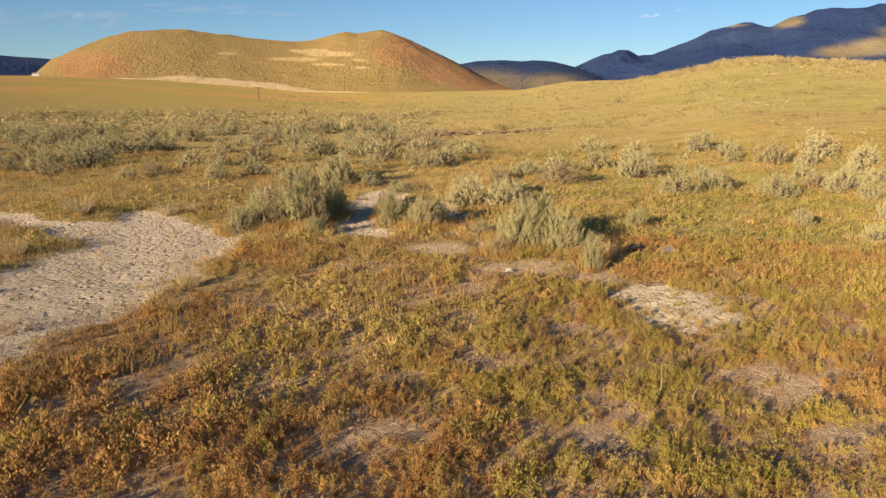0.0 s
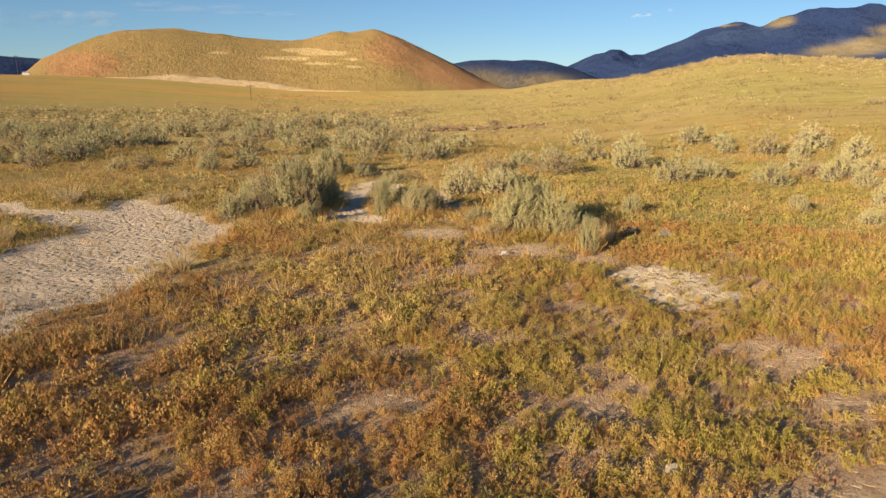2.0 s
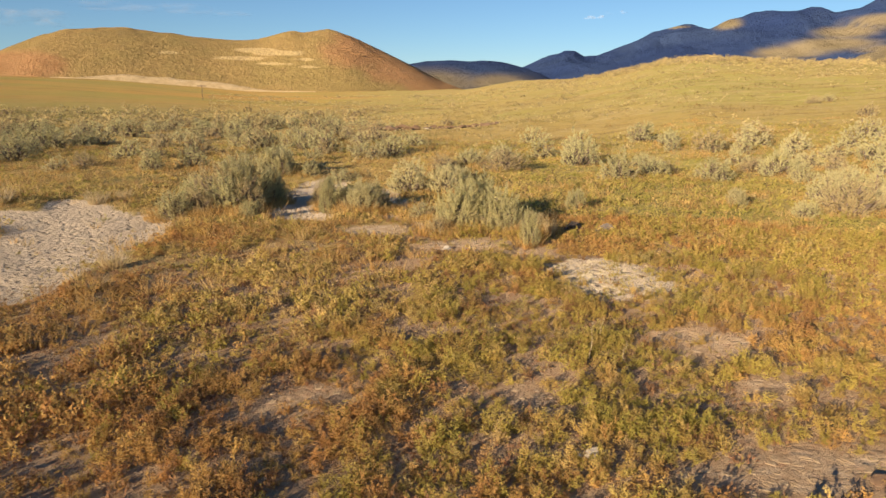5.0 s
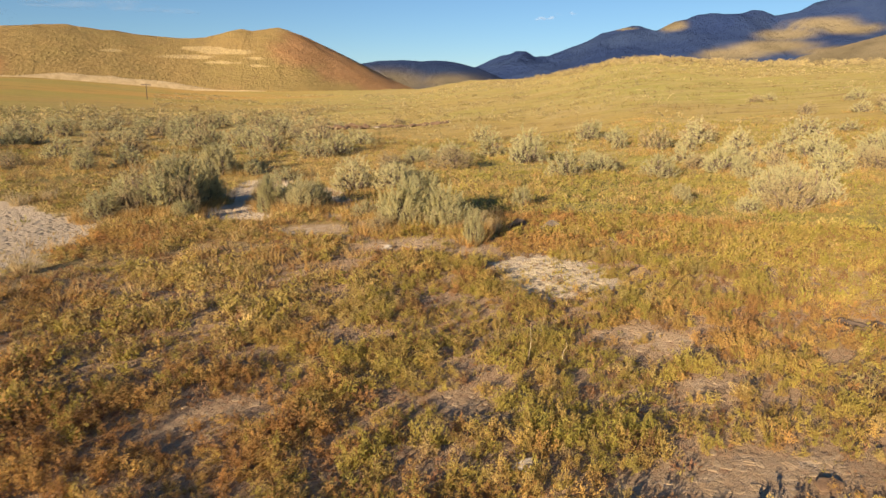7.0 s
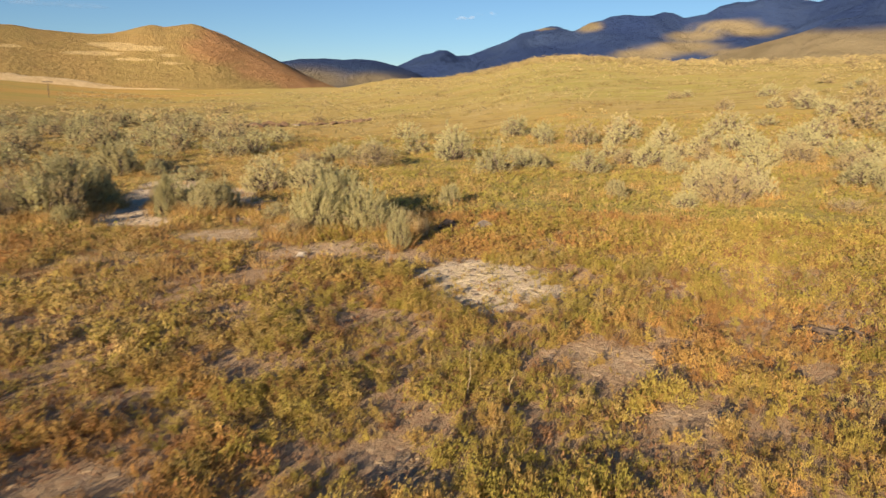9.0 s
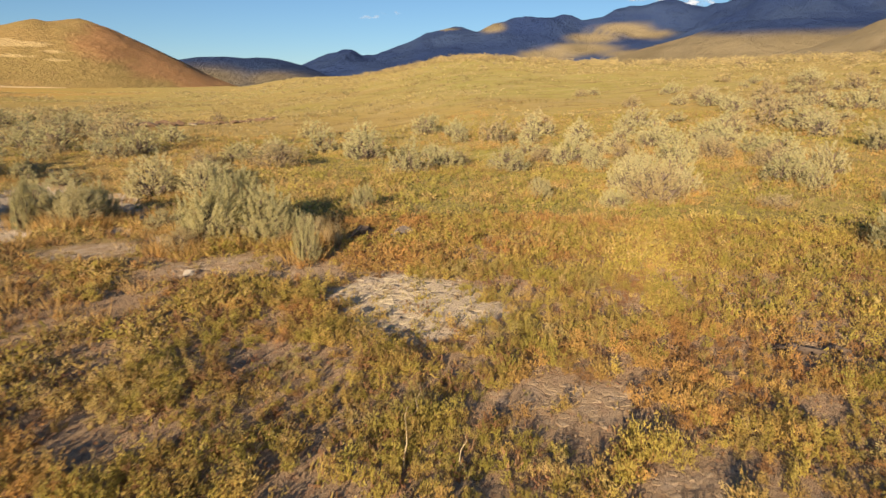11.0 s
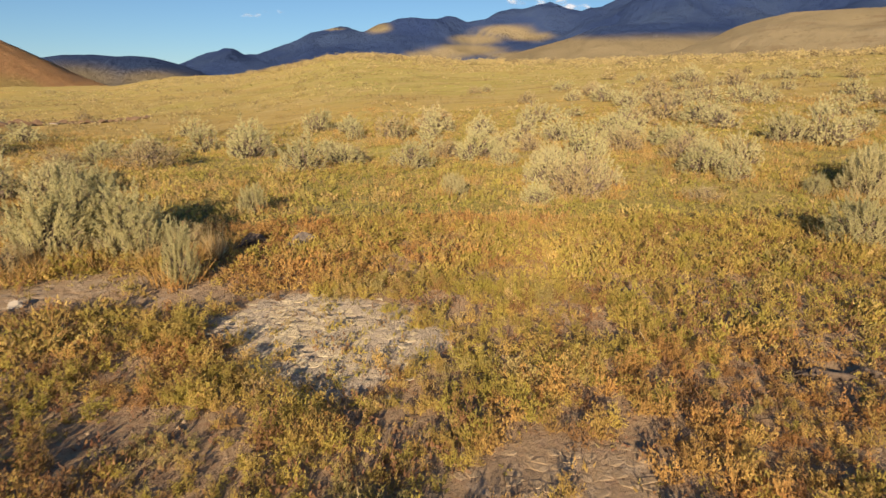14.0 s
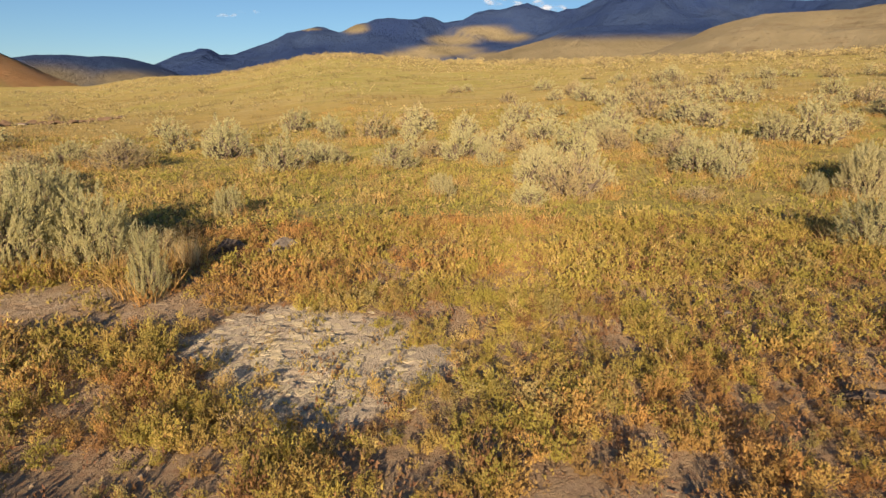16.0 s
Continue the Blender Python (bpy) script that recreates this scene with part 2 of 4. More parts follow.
def vnoise(x, y, scale, seed=0):
    """Smooth value noise in 0..1 over the plan."""
    x, y = np.asarray(x, float) / scale + 1000.0, np.asarray(y, float) / scale + 1000.0
    i, j = np.floor(x).astype(np.int64), np.floor(y).astype(np.int64)
    u, v = x - i, y - j
    u, v = u * u * (3 - 2 * u), v * v * (3 - 2 * v)

    def h(a, b):
        k = (a * 374761393 + b * 668265263 + seed * 974711) & 0xFFFFFFFF
        k = ((k ^ (k >> 13)) * 1274126177) & 0xFFFFFFFF
        return ((k ^ (k >> 16)) & 0xFFFF) / 65535.0
    return (h(i, j) * (1 - u) + h(i + 1, j) * u) * (1 - v) + (h(i, j + 1) * (1 - u) + h(i + 1, j + 1) * u) * v


def fnoise(x, y, scale, octaves=4, seed=0):
    total, amp, out = 0.0, 1.0, 0.0
    for k in range(octaves):
        out = out + amp * vnoise(x, y, scale / 2 ** k, seed + k)
        total, amp = total + amp, amp * 0.5
    return out / total


def smooth(v, lo, hi):
    s = np.clip((np.asarray(v, float) - lo) / (hi - lo), 0, 1)
    return s * s * (3 - 2 * s)


def mesh(name, verts, faces, material, attrs=None, shade=False):
    """A mesh from arrays; faces is one array of triangles or quads, or a list of polygons."""
    me = bpy.data.meshes.new(name)
    if isinstance(faces, np.ndarray):
        n, k = faces.shape
        me.vertices.add(len(verts)), me.loops.add(n * k), me.polygons.add(n)
        me.vertices.foreach_set("co", np.asarray(verts, np.float32).ravel())
        me.loops.foreach_set("vertex_index", faces.astype(np.int32).ravel())
        me.polygons.foreach_set("loop_start", np.arange(0, n * k, k, dtype=np.int32))
        me.update(calc_edges=True)
    else:
        me.from_pydata([tuple(v) for v in verts], [], faces)
    if shade:
        me.polygons.foreach_set("use_smooth", np.ones(len(me.polygons), bool))
    for key, values in (attrs or {}).items():
        a = me.attributes.new(key, "FLOAT", "POINT")
        a.data.foreach_set("value", np.asarray(values, np.float32))
    me.materials.append(material)
    me.validate()
    return me


def part(name, me, parent, label=""):
    ob = new(name, me)
    ob.parent = parent
    return tagged(ob, label)


def grid_faces(ny, nx):
    a = (np.arange(ny - 1)[:, None] * nx + np.arange(nx - 1)).ravel()
    return np.stack([a, a + 1, a + nx + 1, a + nx], 1)


def scatter(template, places):
    """Copies of a template (verts, faces) at rows of x, y, z, scale, height scale, turn, as one pair of arrays."""
    v, f = template
    p = np.asarray(places, float)
    c, s = np.cos(p[:, 5])[:, None], np.sin(p[:, 5])[:, None]
    x = (v[:, 0] * c - v[:, 1] * s) * p[:, 3:4] + p[:, 0:1]
    y = (v[:, 0] * s + v[:, 1] * c) * p[:, 3:4] + p[:, 1:2]
    z = v[:, 2] * p[:, 4:5] + p[:, 2:3]
    verts = np.stack([x, y, z], 2).reshape(-1, 3)
    faces = (f[None] + (np.arange(len(p)) * len(v))[:, None, None]).reshape(-1, f.shape[1])
    return verts, faces


def growth(name, templates, rows, material):
    """One mesh of many plants; each keeps a random number of its own in the attribute "plant"."""
    k = len(templates)
    own = [np.repeat(rng.uniform(0, 1, len(rows[i::k])), len(templates[i][0])) for i in range(k)]
    return mesh(name, *joined([scatter(templates[i], rows[i::k]) for i in range(k)]), material, {"plant": np.concatenate(own)})


def joined(pairs):
    vs, fs, n = [], [], 0
    for v, f in pairs:
        vs.append(v), fs.append(f + n)
        n += len(v)
    return np.concatenate(vs), np.concatenate(fs)


def leaves(base, way, length, width, corners=4, face=None):
    """Pointed leaves from each base along its way: four-cornered and drooping, or small and three-cornered."""
    n = len(base)
    way = way / np.linalg.norm(way, axis=1, keepdims=True)
    side = np.cross(way, rng.normal(size=(n, 3)) if face is None else face + rng.normal(size=(n, 3)) * 0.32)
    side /= np.linalg.norm(side, axis=1, keepdims=True) + 1e-9
    length, width = np.reshape(length, (-1, 1)) * np.ones((n, 1)), np.reshape(width, (-1, 1)) * np.ones((n, 1))
    if corners == 3:
        v = np.stack([base - side * width / 2, base + side * width / 2, base + way * length], 1).reshape(-1, 3)
        return v, np.arange(3 * n).reshape(n, 3)
    mid = base + way * length * 0.55
    tip = base + way * length
    tip[:, 2] -= 0.15 * length[:, 0]
    v = np.stack([base, mid + side * width / 2, tip, mid - side * width / 2], 1).reshape(-1, 3)
    return v, np.arange(4 * n).reshape(n, 4)


# ---------------------------------------------------------------- the lie of the land
CREST = np.array([(-180, 900, 0.0), (-75, 420, 1.0), (-45, 420, 1.45), (-31, 420, 1.36), (-23, 422, 1.24), (-17, 428, 0.84), (-11.6, 440, 0.36),
    (-6, 460, 0.30), (0, 470, 0.36), (6, 480, 0.5),
    (10, 380, 1.12), (14, 330, 1.18), (17.5, 285, 1.66), (21, 260, 2.38), (24, 250, 2.6), (27, 245, 2.45), (31, 230, 2.12),
    (37, 215, 2.04), (42, 205, 2.12), (50, 190, 2.25), (58, 180, 2.35), (65, 175, 2.65), (85, 200, 2.2), (120, 500, 0.3), (180, 900, 0.0)])
def rise(x, y):
    """The height of the land: flat round the walk, a long slope up to a low ridge."""
    x, y = np.asarray(x, float), np.asarray(y, float)
    r, az = np.hypot(x, y), np.degrees(np.arctan2(x, y))
    d = np.interp(az, CREST[:, 0], CREST[:, 1])
    top = 4.12 + d * np.tan(np.radians(np.interp(az, CREST[:, 0], CREST[:, 2])))
    foot = np.interp(az, [-60, -6, 10, 24, 45, 90, 140], [130, 120, 60, 36, 24, 40, 150])
    s = np.clip((r - foot) / (d - foot), 0, 1)
    up = s ** 1.12 * (1 - 0.12 * s ** 4) / 0.88
    fall = np.clip((r - d) / 220, 0, 1)
    return top * up * (1 - 0.55 * fall * fall * (3 - 2 * fall))


# the sandy wash and the trodden trails, as rounded strokes: x, y, half width at both ends
STROKES = ((-8.0, 8.0, 1.6, -8.3, 13.0, 1.9), (-8.1, 13.0, 2.2, -8.4, 18.0, 2.6), (-8.4, 18.0, 2.6, -7.2, 21.0, 1.4),
    (-8.4, 20.0, 2.0, -12.0, 22.4, 1.3), (-9.0, 21.8, 1.7, -10.9, 24.9, 1.0), (-7.5, 20.0, 1.2, -6.3, 20.3, 0.7), (-2.8, 21.6, 0.9, -3.2, 26.0, 1.25), (-3.2, 26.0, 1.25, -2.4, 31.5, 1.2),
    (-2.4, 26.6, 1.0, 0.2, 24.8, 1.1), (0.3, 22.9, 0.6, -0.4, 27.5, 1.1), (0.0, 22.3, 0.22, 1.2, 19.2, 0.22),
    (-13.0, 22.6, 0.8, -17.0, 25.0, 0.5))
# bare crusted patches: x, y, half sizes, how wholly bare
PATCHES = ((4.7, 13.6, 1.25, 1.9, 0.95), (4.3, 12.4, 0.9, 0.8, 0.7), (4.1, 13.2, 0.8, 1.3, 0.95), (4.9, 9.75, 0.85, 0.8, 0.85), (5.0, 7.95, 0.42, 0.5, 0.9), (-0.75, 8.0, 0.6, 0.5, 0.8), (2.1, 7.7, 0.5, 0.75, 0.8),
    (4.2, 6.1, 1.4, 0.5, 0.9), (5.2, 10.45, 0.45, 0.3, 0.7), (8.3, 9.55, 0.62, 0.42, 0.75), (0.6, 19.0, 2.3, 0.8, 0.95), (2.3, 16.9, 1.6, 0.85, 0.9), (3.3, 15.8, 0.95, 0.9, 0.8), (-2.2, 16.6, 1.2, 0.5, 0.6), (-3.6, 13.6, 0.9, 0.35, 0.5))


def sandy(x, y):
    x, y = x + (fnoise(x, y, 1.7, 3, 81) - 0.5) * 1.5, y + (fnoise(x, y, 1.7, 3, 85) - 0.5) * 1.5
    out = np.zeros(np.shape(x))
    for x0, y0, w0, x1, y1, w1 in STROKES:
        dx, dy = x1 - x0, y1 - y0
        s = np.clip(((x - x0) * dx + (y - y0) * dy) / (dx * dx + dy * dy), 0, 1)
        d = np.hypot(x - x0 - s * dx, y - y0 - s * dy) / (w0 + s * (w1 - w0))
        out = np.maximum(out, 1 - smooth(d, 0.55, 1.3))
    return out


def crusted(x, y, patches=PATCHES):
    x, y = x + (fnoise(x, y, 0.8, 3, 87) - 0.5) * 1.0, y + (fnoise(x, y, 0.8, 3, 89) - 0.5) * 1.0
    out = np.zeros(np.shape(x))
    for px, py, rx, ry, full in patches:
        out = np.maximum(out, full * (1 - smooth(np.hypot((x - px) / rx, (y - py) / ry), 0.6, 1.2)))
    return out


def bare(x, y):
    """How bare the ground is: wash, crusted patches and small gaps."""
    wild = (fnoise(x, y, 0.34, 3, 11) - 0.5) * 0.9
    return np.maximum(np.clip(np.maximum(sandy(x, y), crusted(x, y)) + wild, 0, 1) * (np.maximum(sandy(x, y), crusted(x, y)) > 0.02),
        np.maximum(smooth(fnoise(x, y, 1.9, 4, 31), 0.62, 0.72) * (0.35 - 0.28 * smooth(np.hypot(x - 2, y - 6), 8, 13)), smooth(fnoise(x, y, 0.5, 2, 37), 0.55, 0.72) * (0.5 - 0.35 * smooth(np.hypot(x - 2, y - 6), 8, 14))))


def land(x, y):
    """The ground's height with its hummocks and the shallow wash."""
    x, y = np.asarray(x, float), np.asarray(y, float)
    near = 1 - smooth(np.hypot(x, y - 12), 30, 60)
    far = 1 - near
    z = rise(x, y) + near * ((fnoise(x, y, 1.6, 4, 3) - 0.5) * 0.09 + (fnoise(x, y, 7, 2, 5) - 0.5) * (0.12 + 0.5 * smooth(np.hypot(x - 2, y - 8), 11, 26)) - 0.10 * sandy(x, y))
    return z + far * (fnoise(x, y, 18, 4, 6) - 0.5) * np.minimum(np.hypot(x, y) / 90, 3.0) * 0.5


def steps(fine0, fine1, step, far, growth):
    """Grid lines: even between fine0 and fine1, then wider and wider out to far."""
    mid = list(np.arange(fine0, fine1, step))
    lo, hi, s = [mid[0]], [mid[-1]], step
    while hi[-1] < far:
        s *= growth
        hi.append(hi[-1] + s), lo.append(lo[-1] - s)
    return np.array(lo[:0:-1] + mid + hi[1:])


gx, gy = steps(-12, 14, 0.17, 4200, 1.11), steps(3, 24, 0.17, 4200, 1.11)
X, Y = np.meshgrid(gx, gy)
X, Y = X.ravel(), Y.ravel()
AZ = np.degrees(np.arctan2(X, Y))
sand_amount, crust_amount = sandy(X, Y), np.maximum(crusted(X, Y, PATCHES[:3]), 0.48 * crusted(X, Y))
prints = smooth(fnoise(X, Y, 0.42, 2, 71), 0.48, 0.66) * sand_amount * 0.04
ground = new("ground", mesh("ground", np.stack([X, Y, land(X, Y) - prints], 1), grid_faces(len(gy), len(gx)), GROUND,
    {"sand": np.maximum(sand_amount, crust_amount * 1.05), "meadow": smooth(np.hypot(X - 3, Y - 8), 7, 14) * (1 - 0.8 * crusted(X, Y)),
     "straw": smooth(AZ, 10, 2) * smooth(np.hypot(X, Y), 150, 90), "ochre": np.maximum(0.8 * smooth(np.hypot(X, Y), 130, 240) * smooth(AZ, 4, -8), 0.9 * smooth(AZ, 15, 20) * smooth(AZ, 38, 28) * smooth(np.hypot(X, Y), 170, 225))}, True))
tagged(ground, "dry steppe ground with soil, sandy wash and golden meadow", "ground", kind="structure")


# ---------------------------------------------------------------- hills and mountains
def ridge(name, table, crest, depth, material, label, rough=0.1, spur=200, seed=0, attrs=None, drop=40, rows=54, step=0.16, small=0.05):
    """A range of hills whose skyline, seen from the walk, has the given heights (degrees by azimuth)."""
    table = np.array(table)
    az = np.arange(table[0, 0], table[-1, 0] + step, step)
    # rounded skyline through the given points
    el = np.interp(az, table[:, 0], table[:, 1])
    k = np.hanning(max(3, int(0.42 / step) | 1))
    el = np.convolve(np.pad(el, len(k) // 2, mode="edge"), k / k.sum(), "valid")
    s = np.concatenate([np.linspace(0, 1, rows), np.linspace(1.06, 1.6, 12)])
    S, A = np.meshgrid(s, az, indexing="ij")
    # the lower slopes follow a broader outline than the crest
    k = np.hanning(int(4.5 / step) | 1)
    broad = np.convolve(np.pad(el, len(k) // 2, mode="edge"), k / k.sum(), "valid")
    E, flank = np.broadcast_to(el, S.shape), np.clip(S, 0, 1) ** 4
    r = crest - depth + depth * S
    x, y = r * np.sin(np.radians(A)), r * np.cos(np.radians(A))
    top = 4.12 + crest * np.tan(np.radians(el * flank + broad * (1 - flank)))
    shape = np.where(S <= 1, np.sin(np.clip(S, 0, 1) * math.pi / 2) ** 1.25, 1 - 0.9 * (S - 1))
    spurs = 1 - np.abs(2 * fnoise(x, y, spur, 4, seed) - 1)
    z = -drop + (top + drop) * shape
    z = z + (spurs - 0.75) * rough * top * np.sin(np.clip(S, 0, 1) * math.pi) + (fnoise(x, y, spur / 6, 4, seed + 9) - 0.5) * small * top
    z = np.minimum(z, 4.12 + r * np.tan(np.radians(E + (fnoise(x, y, spur / 9, 3, seed + 4) - 0.5) * 0.22)))
    elev = np.degrees(np.arctan2(z - 4.12, r))
    extra = {k2: fn(A.ravel(), elev.ravel()) for k2, fn in (attrs or {}).items()}
    ob = new(name, mesh(name, np.stack([x, y, z], 2).reshape(-1, 3), grid_faces(len(s), len(az)), material, extra, True))
    return tagged(ob, label, name.split("_")[0] if "mountain" in name else "hill", kind="structure")


def spots(*rows, full=1.0):
    """A cover that is full inside soft ellipses: azimuth, elevation, half sizes."""
    def cover(a, e):
        out = np.zeros(a.shape)
        for a0, e0, ra, re in rows:
            out = np.maximum(out, full - full * smooth(np.hypot((a - a0) / ra, (e - e0) / re), 0.2, 1.45))
        return out
    return cover


ridge("hill", ((-33, 0.4), (-31, 1.0), (-29.5, 1.5), (-28.4, 2.45), (-27.3, 2.94), (-26.3, 3.43), (-25.2, 3.91), (-24.3, 4.22), (-23.2, 4.55), (-22.1, 4.63), (-20.5, 4.75), (-19.3, 4.77), (-18.2, 4.63),
    (-17.3, 4.51), (-16.3, 4.48), (-15.1, 4.33), (-13.5, 4.16), (-11.4, 4.12), (-10.2, 4.2), (-9.1, 4.45), (-8.3, 4.73), (-7.6, 4.86), (-6.8, 4.75), (-5.5, 4.93), (-4.8, 5.0), (-4.2, 4.9), (-3.1, 4.51),
    (-2.0, 4.0), (-0.7, 3.4), (0.6, 2.8), (2.4, 1.92), (4.1, 1.08), (6.2, 0.3), (8, -0.4)), 640, 230, HILLSIDE,
    "bare rounded hill of reddish earth and dry grass", 0.04, 120, 21,
    {"red": spots((-26, 2.1, 3.0, 1.2), (-2, 3.6, 3.8, 2.0), (3.5, 1.2, 4, 1.2), (1.2, 2.2, 4.5, 1.8)),
     "pale": spots((-8.8, 3.24, 3.2, 0.32), (-10.2, 3.4, 2.2, 0.3), (-8.9, 2.42, 2.4, 0.2), (-6.6, 2.75, 1.5, 0.2), (-6.4, 2.2, 1.3, 0.16), (-16.6, 3.15, 1.1, 0.17), (-11.5, 2.8, 3.0, 0.25))}, drop=14, rows=72, step=0.11, small=0.045)
ridge("hill_far", ((-48, 2.0), (-36, 2.9), (-31.4, 2.72), (-28.4, 2.5), (-25, 2.0), (-20, 1.0)), 2600, 900, MOUNTAIN, "far dark blue ridge", 0.2, 500, 31, {"open": spots((-40, -5, 1, 1))})
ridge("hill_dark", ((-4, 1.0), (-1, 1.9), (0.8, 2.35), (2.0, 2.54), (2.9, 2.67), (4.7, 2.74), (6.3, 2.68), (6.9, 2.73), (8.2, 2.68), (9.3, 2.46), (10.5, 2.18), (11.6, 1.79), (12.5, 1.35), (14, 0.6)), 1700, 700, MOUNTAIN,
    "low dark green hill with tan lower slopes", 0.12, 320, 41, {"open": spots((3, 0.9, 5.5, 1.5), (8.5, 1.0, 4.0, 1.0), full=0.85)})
RANGE_WEST = ((7, 0.6), (10.5, 2.25), (11.7, 2.8), (12.3, 3.02), (13.1, 3.18), (13.55, 3.42), (14.3, 3.38), (15.1, 2.97), (15.4, 3.03), (16.0, 3.03), (17.0, 3.38), (17.9, 3.72), (19.0, 4.07), (20.0, 4.65), (21.2, 4.92),
    (22.2, 5.13), (22.8, 5.15), (23.4, 4.95), (24.1, 4.75), (25.3, 5.41), (26.2, 5.53), (26.9, 5.8), (27.8, 5.93), (28.7, 5.8), (29.8, 5.8), (30.6, 5.97), (31.3, 5.91))
RANGE_EAST = ((32.1, 5.55), (32.7, 5.6), (33.6, 5.75), (34.5, 6.25), (35.6, 6.48), (36.4, 6.47), (38.6, 6.98), (39.7, 6.53), (41.0, 6.26), (41.6, 6.49), (42.4, 6.52), (43.2, 6.86), (43.6, 7.05),
    (44.6, 7.3), (46.5, 7.5), (49, 7.6), (51.5, 7.2), (54, 6.75), (59.5, 6.42), (66, 6.3), (80, 5.5))
# the spots place sunlit patches; the rest gets the painted cloud shadow
ridge("mountain_range", RANGE_WEST + RANGE_EAST, 3300, 1500, MOUNTAIN, "mountains with painted blue cloud shadow and sunlit tan patches", 0.42, 520, 51,
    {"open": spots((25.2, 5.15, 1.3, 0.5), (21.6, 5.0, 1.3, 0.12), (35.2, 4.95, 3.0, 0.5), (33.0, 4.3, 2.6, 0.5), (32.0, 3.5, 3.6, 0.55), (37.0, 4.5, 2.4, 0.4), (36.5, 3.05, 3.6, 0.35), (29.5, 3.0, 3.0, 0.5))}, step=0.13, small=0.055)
ridge("hill_tan", ((40, 0.5), (44, 2.0), (46, 2.7), (48.1, 3.27), (50.4, 4.05), (52.1, 4.87), (53.1, 5.15), (54.1, 5.37), (55.8, 5.67), (58.4, 5.7), (61.2, 5.7), (65, 6.2), (80, 6.0)), 1500, 800, SLOPE,
    "long tan grassy mountain slope", 0.14, 260, 61, rows=80)
# painted shade takes over towards the foothill's crest, below it stays sunlit tan
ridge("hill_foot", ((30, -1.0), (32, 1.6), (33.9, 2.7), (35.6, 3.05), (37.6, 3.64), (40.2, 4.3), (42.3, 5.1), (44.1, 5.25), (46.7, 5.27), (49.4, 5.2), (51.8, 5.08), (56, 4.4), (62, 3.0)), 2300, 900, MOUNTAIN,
    "rounded foothill, painted cloud shade above and sunlit tan below", 0.16, 420, 71, {"open": lambda a, e: 1.05 * (1 - smooth(e - 0.25 * smooth(a, 42, 37), 3.7, 5.1))}, rows=70)


# ---------------------------------------------------------------- sagebrush
def tube(a, b, r0, r1):
    """A tapered three-sided twig from a to b, as quads."""
    way = (b - a) / (np.linalg.norm(b - a) + 1e-9)
    u = np.cross(way, (0.3, 0.5, 0.81))
    u /= np.linalg.norm(u) + 1e-9
    w = np.cross(way, u)
    ring = [u * math.cos(k * 2.0944) + w * math.sin(k * 2.0944) for k in range(3)]
    v = np.array([a + q * r0 for q in ring] + [b + q * r1 for q in ring])
    return v, np.array([[k, (k + 1) % 3, 3 + (k + 1) % 3, 3 + k] for k in range(3)])


def sage_arrays(sprays, per, leaf, seed, corners=4, slim=0.36, plume=0.26, loose=0.5):
    """A sagebrush about 1 m wide and 0.75 m high: leafy sprays on crooked stems. Returns foliage and stems."""
    g = np.random.default_rng(seed)
    lobes = [(g.uniform(0, 6.28), g.uniform(0.2, 1.2), g.uniform(0.75, 1.12)) for _ in range(9)]
    tips, stems = [], []
    for _ in range(sprays):
        a, e = g.uniform(0, 2 * math.pi), math.asin(g.uniform(0.06, 1.0))
        d = np.array([math.cos(a) * math.cos(e), math.sin(a) * math.cos(e), math.sin(e)])
        size = 0.80
        for la, le, ls in lobes:
            q = np.array([math.cos(la) * math.cos(le), math.sin(la) * math.cos(le), math.sin(le)])
            if d @ q > 0.80:
                size = max(size, ls) if ls > 0.9 else min(size, ls)
        r = size * g.uniform(0.62, 1.0) ** 0.6
        tips.append(d * np.array([0.5, 0.5, 0.72]) * r)
    tips = np.array(tips)
    out = tips * np.array([1.0, 1.0, 0.35])
    way = out / (np.linalg.norm(out, axis=1, keepdims=True) + 1e-9) * 0.55 + np.array([0, 0, 1.0]) + g.normal(size=tips.shape) * 0.22
    way /= np.linalg.norm(way, axis=1, keepdims=True)
    along = (g.beta(1.6, 1.1, (sprays, per, 1)) - 0.6) * plume
    girth = 0.027 * (1.05 - np.clip(along / plume + 0.6, 0, 1) ** 2)
    base = tips[:, None] + way[:, None] * along + g.normal(size=(sprays, per, 3)) * girth
    lw = way[:, None] * 0.9 + g.normal(size=(sprays, per, 3)) * loose
    base = base.reshape(-1, 3)
    base[:, 2] = np.maximum(base[:, 2], 0.03)
    n = len(base)
    out = base * np.array([1.0, 1.0, 0.55])
    out /= np.linalg.norm(out, axis=1, keepdims=True) + 1e-9
    foliage = leaves(base, lw.reshape(-1, 3), g.uniform(0.7, 1.3, n) * leaf, g.uniform(0.7, 1.3, n) * leaf * slim, corners, out)
    for k in range(0, sprays, max(1, sprays // 15)):
        t = tips[k]
        knee = t * np.array([0.55, 0.55, 0.35]) + g.normal(size=3) * 0.03
        knee[2] = max(knee[2], 0.04)
        root = np.array([t[0] * 0.12, t[1] * 0.12, -0.05])
        stems += [tube(root, knee, 0.016, 0.010), tube(knee, t, 0.010, 0.004)]
    # dead inner twigs fill the heart of the bush
    n = sprays
    at = tips[g.integers(0, sprays, n)] * np.stack([g.uniform(0.3, 0.8, n), g.uniform(0.3, 0.8, n), g.uniform(0.2, 0.75, n)], 1)
    out = at * np.array([1.0, 1.0, 0.6]) + np.array([0, 0, 0.25]) + g.normal(size=(n, 3)) * 0.12
    v, f = leaves(at, out, g.uniform(0.14, 0.28, n), g.uniform(0.02, 0.05, n), 4)
    return foliage, joined(stems + [(v, f)])


